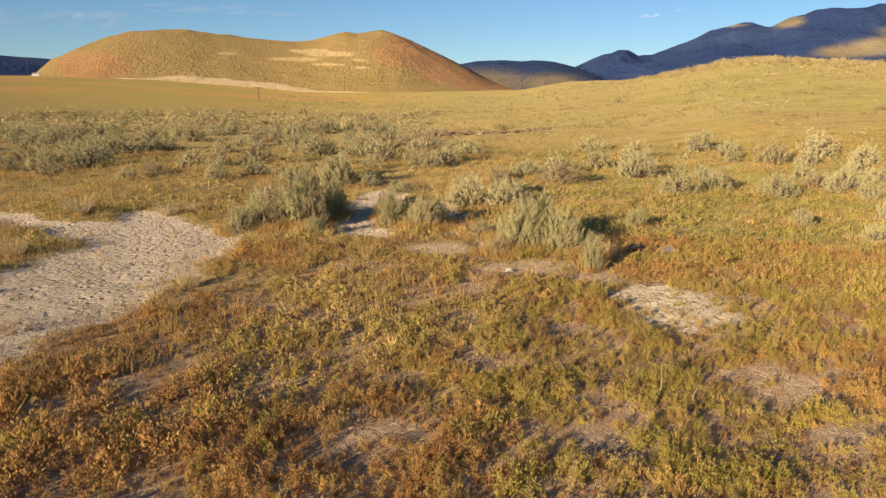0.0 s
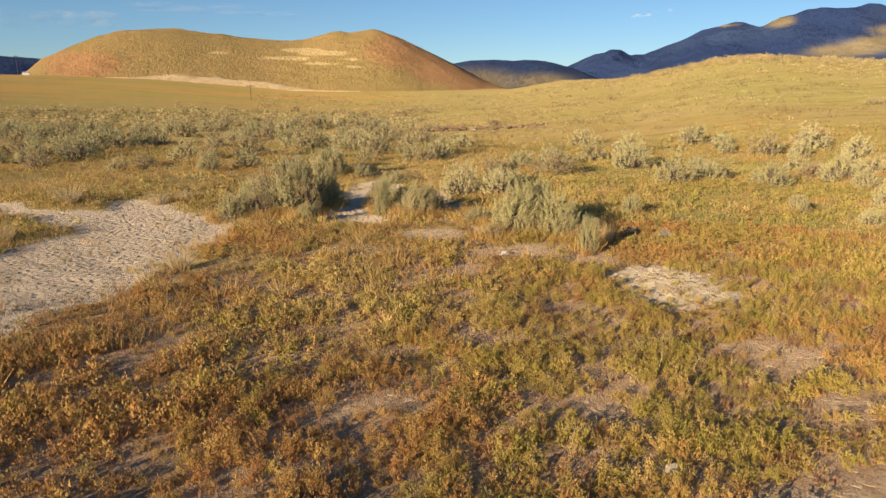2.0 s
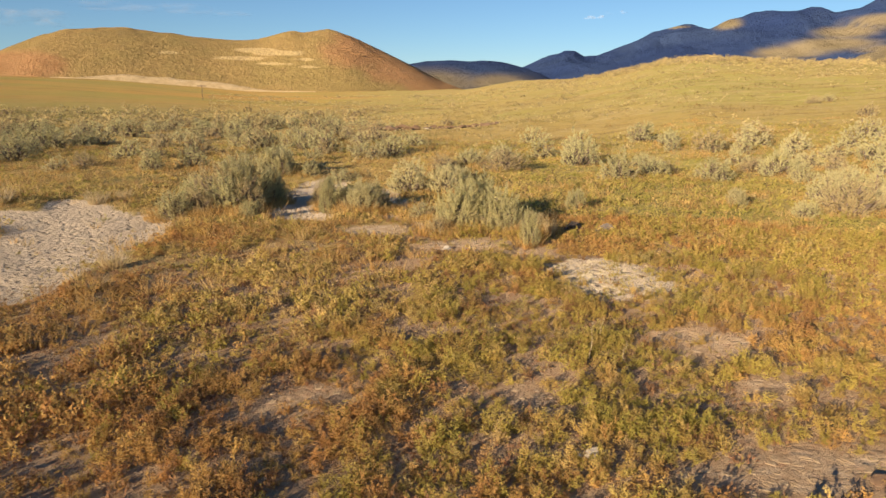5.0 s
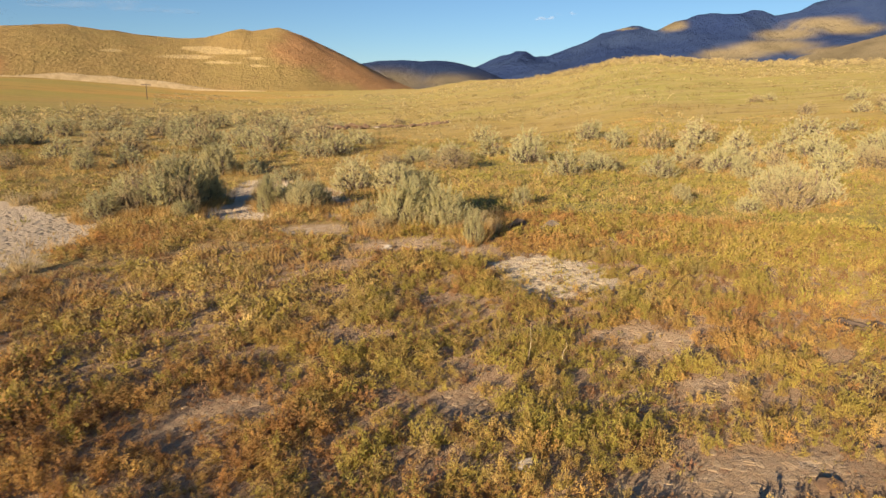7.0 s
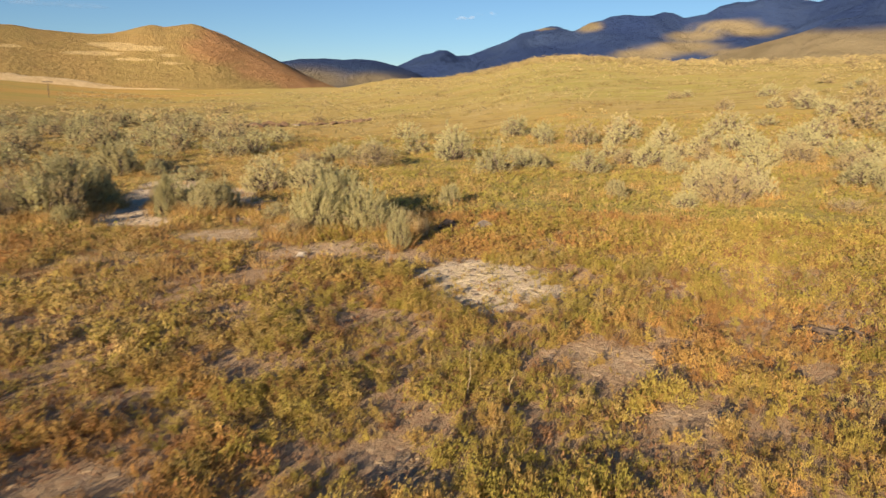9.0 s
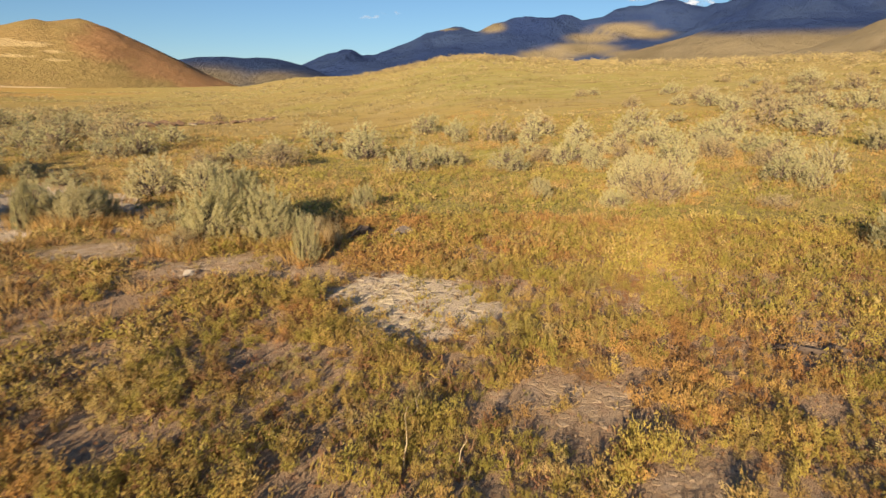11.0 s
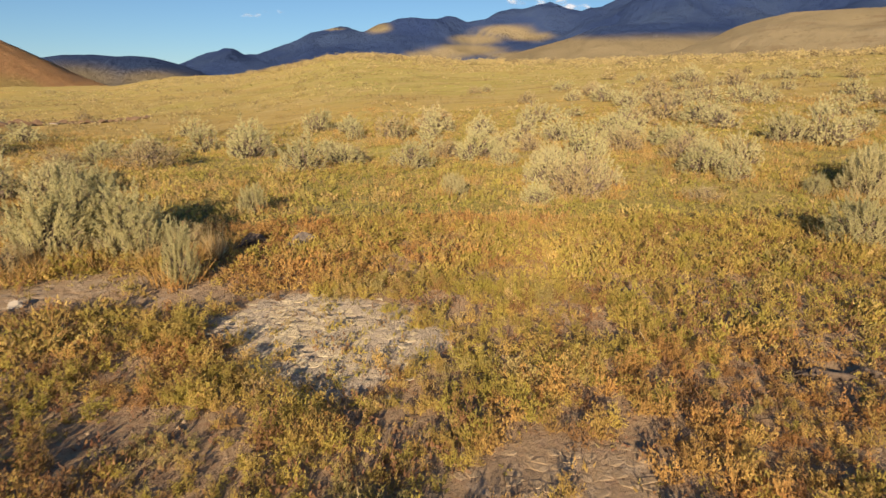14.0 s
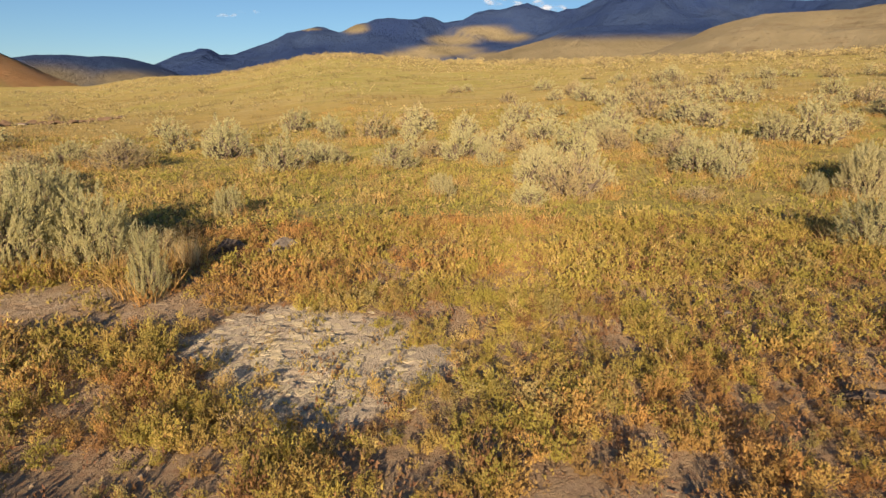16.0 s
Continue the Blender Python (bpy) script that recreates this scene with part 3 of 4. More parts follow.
SAGE_KINDS, DRY_KINDS, FULL_KINDS, SAGE_PLAIN, DRY_PLAIN = [], [], [], [], []
for k in range(6):
    fol, stm = sage_arrays(110, 28, 0.045, 100 + k, 3, 0.4, 0.3, 0.38)
    SAGE_KINDS.append((mesh("sage foliage", *fol, SAGE), mesh("sage wood", *stm, BARK)))
for k in range(3):
    fol, stm = sage_arrays(150, 24, 0.05, 150 + k, 3, 0.26)
    DRY_KINDS.append((mesh("dry shrub twigs", *fol, TAN), mesh("dry shrub wood", *stm, BARK)))
for k in range(4):
    fol, stm = sage_arrays(64, 11, 0.066, 180 + k, 3, 0.55)
    SAGE_PLAIN.append((mesh("open sage foliage", *fol, SAGE), mesh("open sage wood", *stm, BARK)))
    DRY_PLAIN.append((mesh("open dry twigs", *fol, TAN), mesh("open dry wood", *stm, BARK)))
for k in range(4):
    fol, stm = sage_arrays(150, 96, 0.034, 200 + k, 3, 0.32, 0.32, 0.33)
    FULL_KINDS.append((mesh("full sage foliage", *fol, SAGE), mesh("full sage wood", *stm, BARK)))


def dead_twigs(seed):
    """Bare bleached twigs that stand out low round a large bush, each forked once."""
    g, out = np.random.default_rng(seed), []
    for _ in range(46):
        a, e, r = g.uniform(0, 6.28), g.uniform(0.1, 0.75), g.uniform(0.45, 0.68)
        way = np.array([math.cos(a) * math.cos(e), math.sin(a) * math.cos(e), math.sin(e) * 0.8])
        knee, tip = way * r * 0.6 + g.normal(size=3) * 0.03, way * r + g.normal(size=3) * 0.05
        knee[2], tip[2] = max(knee[2], 0.03), max(tip[2], 0.02)
        out += [tube(way * 0.05, knee, 0.006, 0.004), tube(knee, tip, 0.004, 0.0015), tube(knee, tip + g.normal(size=3) * 0.09, 0.003, 0.0012)]
    return mesh("dead twigs", *joined(out), PALEGRASS)


TWIGS = [dead_twigs(230 + k) for k in range(2)]


def sagebrush(x, y, wide, high, kinds, label, name="sagebrush", group="sagebrush on the steppe"):
    root = new(name)
    root.empty_display_size = 0.2
    fol, stm = kinds[int(rng.integers(len(kinds)))]
    part("foliage", fol, root), part("woody_base", stm, root, "grey crooked woody base")
    if kinds is FULL_KINDS and wide > 0.9:
        part("dead_wood", TWIGS[int(rng.integers(2))], root, "bare bleached twigs")
    root.matrix_world = Matrix.Translation((x, y, float(land(x, y)) - 0.03)) @ Matrix.Rotation(rng.uniform(0, 6.28), 4, "Z") @ Matrix.Diagonal((wide * 1.08, wide * rng.uniform(0.9, 1.15), high / 0.77, 1))
    return tagged(root, label, "bush", group)


def any_bush(x, y, wide, high, dry):
    far = math.hypot(x, y) > 37
    if dry:
        return sagebrush(x, y, wide, high, DRY_PLAIN if far else DRY_KINDS, "dry tan twiggy shrub in golden grass", "dry_shrub", "dry shrubs on the steppe")
    return sagebrush(x, y, wide, high, SAGE_PLAIN if far else SAGE_KINDS, "grey-green sagebrush in dry golden grass")


# x, y, width, height of the bushes round the trail and the wash
NEAR_WASH = ((-5.5, 23.9, 1.9, 1.5), (-5.0, 22.9, 1.5, 1.4), (-4.4, 23.0, 1.1, 1.15), (-6.4, 21.9, 1.2, 0.95), (-5.7, 22.3, 0.95, 0.95), (-5.6, 37.0, 2.0, 1.2), (-1.7, 23.6, 0.9, 1.05),
    (-6.2, 23.2, 1.1, 1.1), (-0.1, 23.2, 0.9, 1.0), (-1.2, 23.4, 0.9, 0.9), (-3.5, 33.1, 1.1, 0.8), (-2.2, 27.1, 0.8, 0.9), (1.0, 27.1, 1.9, 1.3), (2.4, 26.6, 1.9, 1.2), (-11.1, 34.5, 1.3, 1.1), (-14.7, 41.2, 2.1, 1.2))
BEYOND = ((9.7, 29.0, 1.9, 1.3), (12.6, 31.7, 1.8, 0.9), (9.8, 35.4, 2.1, 1.4), (9.1, 41.1, 1.9, 1.3), (17.6, 48.2, 2.1, 1.6), (18.3, 45.1, 1.7, 1.0), (18.5, 39.5, 2.4, 1.3),
    (21.6, 40.5, 2.2, 1.3), (19.2, 37.0, 1.5, 1.1), (21.9, 36.6, 1.8, 1.2), (13.8, 29.0, 1.9, 1.0), (16.8, 31.4, 1.3, 0.8), (16.9, 29.4, 1.7, 1.2))
MEADOW = ((1.9, 50.4, 2.2, 1.0), (-1.9, 53.0, 2.3, 1.0), (6.7, 40.5, 1.8, 0.9), (-0.1, 45.9, 2.0, 1.0), (-27.2, 51.9, 2.5, 1.3), (-37.3, 64.9, 2.5, 1.2), (6.2, 37.6, 2.0, 1.1),
    (4.2, 36.1, 1.4, 1.0), (2.9, 30.2, 2.0, 1.0), (18.0, 49.9, 1.9, 1.2), (17.7, 44.0, 1.6, 0.9))
EAST = ((28.2, 23.9, 1.9, 1.5), (29.4, 23.0, 1.9, 1.8), (23.9, 24.9, 1.8, 1.0), (20.4, 21.4, 1.4, 1.0), (21.5, 21.0, 1.4, 1.1), (16.5, 23.7, 1.5, 1.1), (17.3, 23.3, 1.5, 1.3),
    (23.0, 31.9, 1.6, 0.9), (27.6, 31.9, 2.4, 1.2), (32.5, 31.7, 2.4, 1.2), (30.0, 28.6, 1.4, 0.8), (16.7, 27.2, 1.2, 0.8), (23.0, 28.3, 1.4, 0.9), (17.8, 25.9, 1.2, 0.9), (18.4, 38.7, 1.3, 1.0), (25.3, 37.2, 1.7, 1.1), (22.6, 31.5, 1.6, 1.0), (20.2, 26.6, 1.8, 1.2), (22.0, 26.5, 1.4, 1.0), (23.9, 26.4, 1.6, 1.1), (19.8, 20.9, 1.9, 1.1), (19.6, 19.7, 1.1, 0.7),
    (29.7, 28.2, 1.8, 1.1), (16.2, 21.4, 1.1, 0.8), (17.6, 29.4, 1.1, 0.8), (16.8, 18.5, 1.1, 0.45), (4.0, 18.5, 1.0, 0.65), (1.5, 18.4, 0.9, 0.55))
DRY_FLAT = ((-6.4, 25.0, 1.7, 1.25), (-7.2, 34.5, 2.1, 1.0), (-3.6, 35.0, 1.1, 0.6), (-2.2, 25.1, 0.8, 1.0), (-0.5, 23.9, 1.3, 0.9), (-1.8, 31.9, 1.6, 0.6), (-2.1, 45.7, 2.2, 0.7), (2.9, 34.3, 1.7, 0.8), (1.2, 21.1, 1.0, 0.6), (12.9, 34.6, 1.5, 0.9),
    (16.8, 40.8, 1.1, 1.1), (22.6, 42.5, 2.6, 1.4), (12.6, 19.9, 1.0, 0.6), (-26.5, 47.3, 2.2, 0.6), (4.8, 38.5, 1.4, 0.9), (5.6, 33.4, 2.1, 1.2), (10.5, 38.6, 1.9, 1.3), (11.8, 30.3, 1.6, 1.0), (12.2, 45.1, 2.2, 1.4))
PALE_SLOPE = ((14.7, 22.3, 1.5, 1.4), (14.2, 20.3, 1.7, 1.2), (30.0, 35.5, 1.9, 0.9), (31.4, 40.6, 1.4, 0.7), (31.7, 30.2, 1.2, 0.7), (36.0, 34.1, 2.6, 1.0), (31.3, 23.8, 1.9, 1.1), (19.6, 29.4, 1.1, 0.8), (25.0, 29.0, 1.3, 0.8),
    (19.0, 30.6, 1.6, 1.0), (21.7, 32.9, 1.5, 1.0), (28.6, 40.7, 2.3, 1.3), (24.6, 33.3, 2.2, 1.3), (21.8, 23.6, 1.5, 1.0), (32.9, 37.7, 1.5, 1.0), (27.5, 33.5, 1.7, 1.0), (20.2, 34.2, 1.3, 0.8), (26.0, 31.0, 1.2, 0.8), (17.2, 33.4, 1.4, 0.8))
FULL = ((2.15, 19.1, 1.35, 1.4), (3.15, 18.8, 1.35, 1.3), (2.7, 19.9, 1.4, 1.5), (3.6, 16.55, 0.58, 0.95), (6.1, 22.0, 0.7, 0.7), (11.5, 22.0, 0.8, 0.66), (14.6, 13.1, 1.35, 0.95), (21.3, 16.8, 1.7, 1.45), (22.4, 17.2, 1.5, 1.3), (20.1, 17.5, 0.8, 0.65),
    (-4.0, 21.4, 0.8, 0.55), (-4.8, 24.7, 2.1, 1.8), (-4.0, 25.6, 1.2, 1.45), (-1.8, 22.5, 0.62, 1.25), (-0.7, 22.6, 1.35, 1.1), (-5.0, 33.2, 1.8, 1.35))
placed = []
for row in FULL:
    sagebrush(*row, FULL_KINDS, "large grey-green sagebrush with dense upright sprays" if row[2] > 1 else "small grey-green sagebrush with dense upright sprays")
    placed.append(row)
for row in NEAR_WASH + BEYOND + MEADOW + EAST + DRY_FLAT + PALE_SLOPE:
    any_bush(*row, row in NEAR_WASH[:5:2] + BEYOND[1::5] + EAST[18::7] + EAST[-2:] + DRY_FLAT[3::4] + PALE_SLOPE[1::6])
    placed.append(row)


SAGE_FAR = [sage_arrays(26, 2, 0.155, 300 + k, 3, 0.9)[0] for k in range(5)]


def sage_belt():
    """The thick belt of sagebrush over the flat, and single bushes up the slope: near ones as bushes, the rest as one growth."""
    n = 12000
    r, az = np.sqrt(rng.uniform(24 ** 2, 290 ** 2, n)), rng.uniform(-42, 72, n)
    x, y = r * np.sin(np.radians(az)), r * np.cos(np.radians(az))
    clump = fnoise(x, y, 26, 3, 91)
    left = smooth(az, 3, -5) * smooth(r, 34, 48) * smooth(r, 165, 128) * smooth(clump, 0.2, 0.42)
    brow = r / np.interp(az, CREST[:, 0], CREST[:, 1])
    right = smooth(az, 8, 18) * smooth(r, 40, 47) * (0.5 * smooth(r, 78, 56) + 0.27 * smooth(r, 140, 95) + 0.05)
    knoll = smooth(az, 13, 20) * smooth(brow, 0.68, 0.82) * 1.3
    want = np.maximum(left, np.maximum(right * smooth(clump, 0.36, 0.52), knoll * smooth(clump, 0.25, 0.42))) + 0.015 * smooth(az, -4, 6)
    keep = rng.uniform(size=n) < want * smooth(r, 24, 40) * 0.6
    x, y, r = x[keep], y[keep], r[keep]
    order = np.argsort(r)
    x, y, r = x[order], y[order], r[order]
    free = np.ones(len(x), bool)
    for px, py, w, h in placed:
        free &= np.hypot(x - px, y - py) > 1.5
    x, y, r = x[free], y[free], r[free]
    for k in range(min(320, len(x))):
        w = rng.uniform(1.0, 2.4)
        any_bush(float(x[k]), float(y[k]), w, w * rng.uniform(0.5, 0.75), rng.uniform() < (0.18 if x[k] > 8 else 0.3))
        placed.append((float(x[k]), float(y[k]), w, w))
    x, y = x[320:], y[320:]
    w = rng.uniform(1.3, 2.7, len(x))
    rows = np.stack([x, y, land(x, y) - 0.05, w, w * rng.uniform(0.5, 0.8, len(x)), rng.uniform(0, 6.28, len(x))], 1)
    ob = new("distant_sagebrush", growth("distant sagebrush", SAGE_FAR, rows, SAGEFAR))
    tagged(ob, "belt of pale grey-green sagebrush across the flat", "shrubs", kind="stuff")


sage_belt()


def slope_tufts():
    """Small pale shrubs and bleached grass heads strewn thickly up the slope and over the knoll."""
    kinds = [sage_arrays(5, 2, 0.24, 340 + k, 3, 0.8)[0] for k in range(4)]
    n = 60000
    r, az = np.sqrt(rng.uniform(40 ** 2, 285 ** 2, n)), rng.uniform(-14, 70, n)
    x, y = r * np.sin(np.radians(az)), r * np.cos(np.radians(az))
    brow = r / np.interp(az, CREST[:, 0], CREST[:, 1])
    want = smooth(fnoise(x, y, 11, 4, 95), 0.40, 0.62) * (0.28 + 0.4 * smooth(az, 12, 19) * smooth(brow, 0.66, 0.8) + 0.25 * smooth(az, 38, 50))
    keep = rng.uniform(size=n) < want
    x, y, r = x[keep], y[keep], r[keep]
    w = rng.uniform(0.4, 1.15, len(x)) * (0.75 + r / 420)
    rows = np.stack([x, y, land(x, y) - 0.03, w, w * 0.6, rng.uniform(0, 6.28, len(x))], 1)
    ob = new("slope_shrubs", growth("slope shrubs", kinds, rows, SAGEFAR))
    tagged(ob, "small pale shrubs strewn over the golden slope", "shrubs", kind="stuff")


slope_tufts()


# ---------------------------------------------------------------- low plants and grass
def herb_template(shoots, per, seed, tall=0.18, wide=0.14, leaf=0.024, slim=0.5, stalks=True):
    """A low bushy herb: many shoots that lean out from one root, each with small leaves that thicken to a tuft at its tip."""
    g = np.random.default_rng(seed)
    a, e = g.uniform(0, 6.28, shoots), np.arcsin(g.uniform(0.12, 1.0, shoots))
    bumps = 0.85 + 0.22 * np.sin(a * g.integers(2, 4) + g.uniform(0, 6)) + 0.15 * np.sin(a * 5 + g.uniform(0, 6))
    r = g.uniform(0.6, 1.05, shoots) * bumps
    tip = np.stack([wide * r * np.cos(a) * np.cos(e), wide * r * np.sin(a) * np.cos(e), tall * r * np.sin(e)], 1)
    root = tip * np.array([0.25, 0.25, 0.0])
    u = g.beta(2.2, 0.9, (shoots, per, 1))
    base = root[:, None] + (tip - root)[:, None] * u + g.normal(size=(shoots, per, 3)) * (0.05 * wide + 0.25 * leaf)
    base[..., 2] = np.maximum(base[..., 2], 0.004)
    way = np.array([0, 0, 0.7]) + (tip - root)[:, None] / wide * 0.6 + g.normal(size=(shoots, per, 3)) * 0.6
    n = shoots * per
    out = (tip[:, None] * np.ones((1, per, 1))).reshape(-1, 3) * np.array([1.0, 1.0, 1.4])
    out /= np.linalg.norm(out, axis=1, keepdims=True) + 1e-9
    green = leaves(base.reshape(-1, 3), way.reshape(-1, 3), g.uniform(0.6, 1.4, n) * leaf, g.uniform(0.7, 1.3, n) * leaf * slim, 3, out)
    stems = leaves(root, tip - root, np.linalg.norm(tip - root, axis=1), 0.006, 3)
    return joined([green, stems]) if stalks else green


def grass_template(n, seed, tall=0.3, wide=0.06, blade=0.012):
    g = np.random.default_rng(seed)
    a, r = g.uniform(0, 6.28, n), wide * np.sqrt(g.uniform(0, 1, n))
    base = np.stack([r * np.cos(a), r * np.sin(a), np.zeros(n)], 1)
    way = np.stack([np.cos(a) * 0.45, np.sin(a) * 0.45, np.ones(n)], 1) + g.normal(size=(n, 3)) * 0.22
    return leaves(base, way, g.uniform(0.5, 1.1, n) * tall, blade, 3)


def field(n, r0, r1, az0, az1, cx=2.0, cy=2.0):
    r, az = np.sqrt(rng.uniform(r0 ** 2, r1 ** 2, n)), np.radians(rng.uniform(az0, az1, n))
    return cx + r * np.sin(az), cy + r * np.cos(az)


def rows_at(x, y, lo, hi, sink=0.01, clump=0.5):
    """Places with sizes that swell and shrink in clumps."""
    s = lo + (hi - lo) * np.clip(0.65 * smooth(fnoise(x, y, clump, 2, 43), 0.32, 0.68) + 0.35 * rng.uniform(0, 1, len(x)), 0, 1)
    return np.stack([x, y, land(x, y) - sink, s, s * rng.uniform(0.75, 1.2, len(x)), rng.uniform(0, 6.28, len(x))], 1)


def cover(name, templates, rows, material, label, category="plants"):
    return tagged(new(name, growth(name, templates, rows, material)), label, category, kind="stuff")


def plots(step, r0, r1, az0, az1, cx=2.0, cy=2.0):
    """Plants spaced out over a sector, each in its own small plot."""
    gx_, gy_ = np.meshgrid(np.arange(cx - r1, cx + r1, step), np.arange(cy - 4, cy + r1, step))
    x_, y_ = gx_.ravel() + rng.uniform(-0.5, 0.5, gx_.size) * step, gy_.ravel() + rng.uniform(-0.5, 0.5, gx_.size) * step
    r_, az_ = np.hypot(x_ - cx, y_ - cy), np.degrees(np.arctan2(x_ - cx, y_ - cy))
    some = (r_ > r0) & (r_ < r1) & (az_ > az0) & (az_ < az1)
    return x_[some], y_[some]


HERBS_FINE = [herb_template(15, 20, 390 + k, 0.21, 0.15, 0.0185, 0.55) for k in range(8)]
HERBS = [herb_template(11, 6, 400 + k, 0.20, 0.15, 0.036, 0.6, False) for k in range(8)]
HERBS_LOW = [herb_template(7, 3, 420 + k, 0.16, 0.2, 0.06, 0.6, False) for k in range(6)]
SPRIGS = [herb_template(5, 3, 430 + k, 0.07, 0.10, 0.03, 0.5, False) for k in range(5)]
GRASS = [grass_template(12, 440 + k, 0.30, 0.12, 0.014) for k in range(4)]
x, y = plots(0.165, 3.0, 19, -60, 56)
keep = rng.uniform(size=len(x)) > bare(x, y) * 1.1 + 0.03 + 0.34 * smooth(fnoise(x, y, 0.75, 2, 39), 0.52, 0.7) + 0.6 * smooth(x, 2.8, 0.5) * smooth(y, 12.0, 14.5) * smooth(fnoise(x, y, 1.3, 3, 43), 0.42, 0.6)
x, y = x[keep], y[keep]
rusty = (fnoise(x, y, 2.6, 4, 51) + rng.normal(size=len(x)) * 0.08 + 0.33 * smooth(x + 0.35 * y, 4.8, -1.5) * (0.35 + 0.65 * smooth(y, 14, 9)) - 0.05 * smooth(x, 4, 7) * smooth(y, 10, 12) - 0.03 * smooth(x, 3.5, 5.5)) > 0.62
t_ = np.clip(((x - 0.3) * 4.7 + (y - 6.5) * 5.5) / 52.3, 0, 1)
fine = np.hypot(x - 0.3 - 4.7 * t_, y - 6.5 - 5.5 * t_) < 3.5
fine |= np.hypot(x - 5.6, y - 8.2) < 2.7
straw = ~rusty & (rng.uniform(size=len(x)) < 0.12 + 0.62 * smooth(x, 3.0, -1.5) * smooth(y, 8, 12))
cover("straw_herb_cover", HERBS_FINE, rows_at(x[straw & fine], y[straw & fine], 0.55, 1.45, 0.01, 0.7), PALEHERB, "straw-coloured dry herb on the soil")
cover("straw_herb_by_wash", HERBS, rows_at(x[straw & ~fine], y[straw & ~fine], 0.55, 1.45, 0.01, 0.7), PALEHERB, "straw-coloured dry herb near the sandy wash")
x, y, rusty, fine = x[~straw], y[~straw], rusty[~straw], fine[~straw]
for name, templates, some, material, label in (("low_herb_cover", HERBS_FINE, ~rusty & fine, HERB, "low yellow-green herb carpet on dry soil"),
        ("rusty_herb_cover", HERBS_FINE, rusty & fine, RUST, "low rust-brown dried herb on soil"),
        ("herb_cover_past_crust", HERBS, ~rusty & ~fine, HERB, "low yellow-green herb carpet around the mud crust"),
        ("rusty_herb_past_crust", HERBS, rusty & ~fine, RUST, "low rust-brown dried herb around the mud crust")):
    cover(name, templates, rows_at(x[some], y[some], 0.6, 1.6, 0.01, 0.7), material, label)
x, y = field(9500, 3.0, 19, -60, 56)
keep = rng.uniform(size=len(x)) > 1.3 * bare(x, y)
cover("dead_litter", SPRIGS, rows_at(x[keep], y[keep], 0.6, 1.7, 0.005), LITTER, "low red-brown dead stems between the herb clumps")
x, y = field(2600, 3.0, 19, -60, 56)
keep = rng.uniform(size=len(x)) > 0.35 * bare(x, y)
x, y = np.concatenate([x[keep], rng.normal(4.5, 0.9, 110)]), np.concatenate([y[keep], rng.normal(13.3, 1.1, 110)])
cover("small_herb_sprigs", SPRIGS, rows_at(x, y, 0.6, 1.5), HERB, "small green sprigs between the herb clumps")
x, y = plots(0.29, 19, 30, -46, 62)
x2, y2 = plots(0.5, 30, 56, -42, 60)
x, y = np.concatenate([x, x2]), np.concatenate([y, y2])
keep = rng.uniform(size=len(x)) > bare(x, y) + 0.08
x, y = x[keep], y[keep]
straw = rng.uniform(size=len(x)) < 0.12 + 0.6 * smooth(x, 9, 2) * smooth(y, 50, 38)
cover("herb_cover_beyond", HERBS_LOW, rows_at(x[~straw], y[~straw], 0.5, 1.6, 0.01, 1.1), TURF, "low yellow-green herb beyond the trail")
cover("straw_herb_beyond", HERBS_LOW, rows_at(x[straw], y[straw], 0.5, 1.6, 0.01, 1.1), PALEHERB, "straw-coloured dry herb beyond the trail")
x, y = plots(0.38, 0.0, 15, -181, 181, 2.0, 4.0)
x2, y2 = rng.uniform(-13, 17, 3500), rng.uniform(-14, 6, 3500)
x, y = np.concatenate([x[y < 6], x2[y2 < 0]]), np.concatenate([y[y < 6], y2[y2 < 0]])
out = np.abs(np.degrees(np.arctan2(x - 2, y - 2)) + 2) > 58
near = np.hypot(x - 2, y - 2) < 3.0
keep = (out | near) & (rng.uniform(size=len(x)) > bare(x, y) + 0.06)
x, y = x[keep], y[keep]
rusty = fnoise(x, y, 2.6, 4, 51) > 0.55
cover("herb_cover_behind", HERBS_LOW, rows_at(x[~rusty], y[~rusty], 0.5, 1.6, 0.01, 0.8), HERB, "low yellow-green herb on the open steppe")
cover("rusty_herb_behind", HERBS_LOW, rows_at(x[rusty], y[rusty], 0.5, 1.6, 0.01, 0.8), RUST, "low rust-brown dried herb on the open steppe")
MID_GRASS = [grass_template(12, 450 + k, 0.24, 0.18, 0.013) for k in range(4)]
x, y = field(26000, 17, 60, -44, 60)
keep = (rng.uniform(size=len(x)) > bare(x, y)) & (fnoise(x, y, 3.5, 4, 63) + rng.normal(size=len(x)) * 0.06 + 0.22 * smooth(x, 4, -1) * smooth(y, 13, 18) * smooth(y, 42, 32) - 0.06 * smooth(x, 4, 9) > 0.52)
x, y = x[keep], y[keep]
cover("straw_grass", MID_GRASS, rows_at(x, y, 0.5, 1.5, 0.01, 1.3), STRAW, "golden straw grass between the sagebrush", "grass")
x, y = field(3600, 10, 26, -58, 58)
keep = (rng.uniform(size=len(x)) > bare(x, y)) & (fnoise(x, y, 2.4, 3, 61) > 0.52) & ((x < 2.5) | (y > 21))
x, y = x[keep], y[keep]
ring_x, ring_y = [], []
for px, py, w, h in placed:
    n = int((24 if w < 0.7 else 75 if py < 27 and px < 6 else 20 if py < 27 else 12 if py < 40 else 5) * w)
    a, d = rng.uniform(0, 6.28, n), w * (0.38 + 0.3 * rng.uniform(0, 1, n))
    ring_x.append(px + d * np.cos(a)), ring_y.append(py + d * np.sin(a))
x, y = np.concatenate([x] + ring_x), np.concatenate([y] + ring_y)
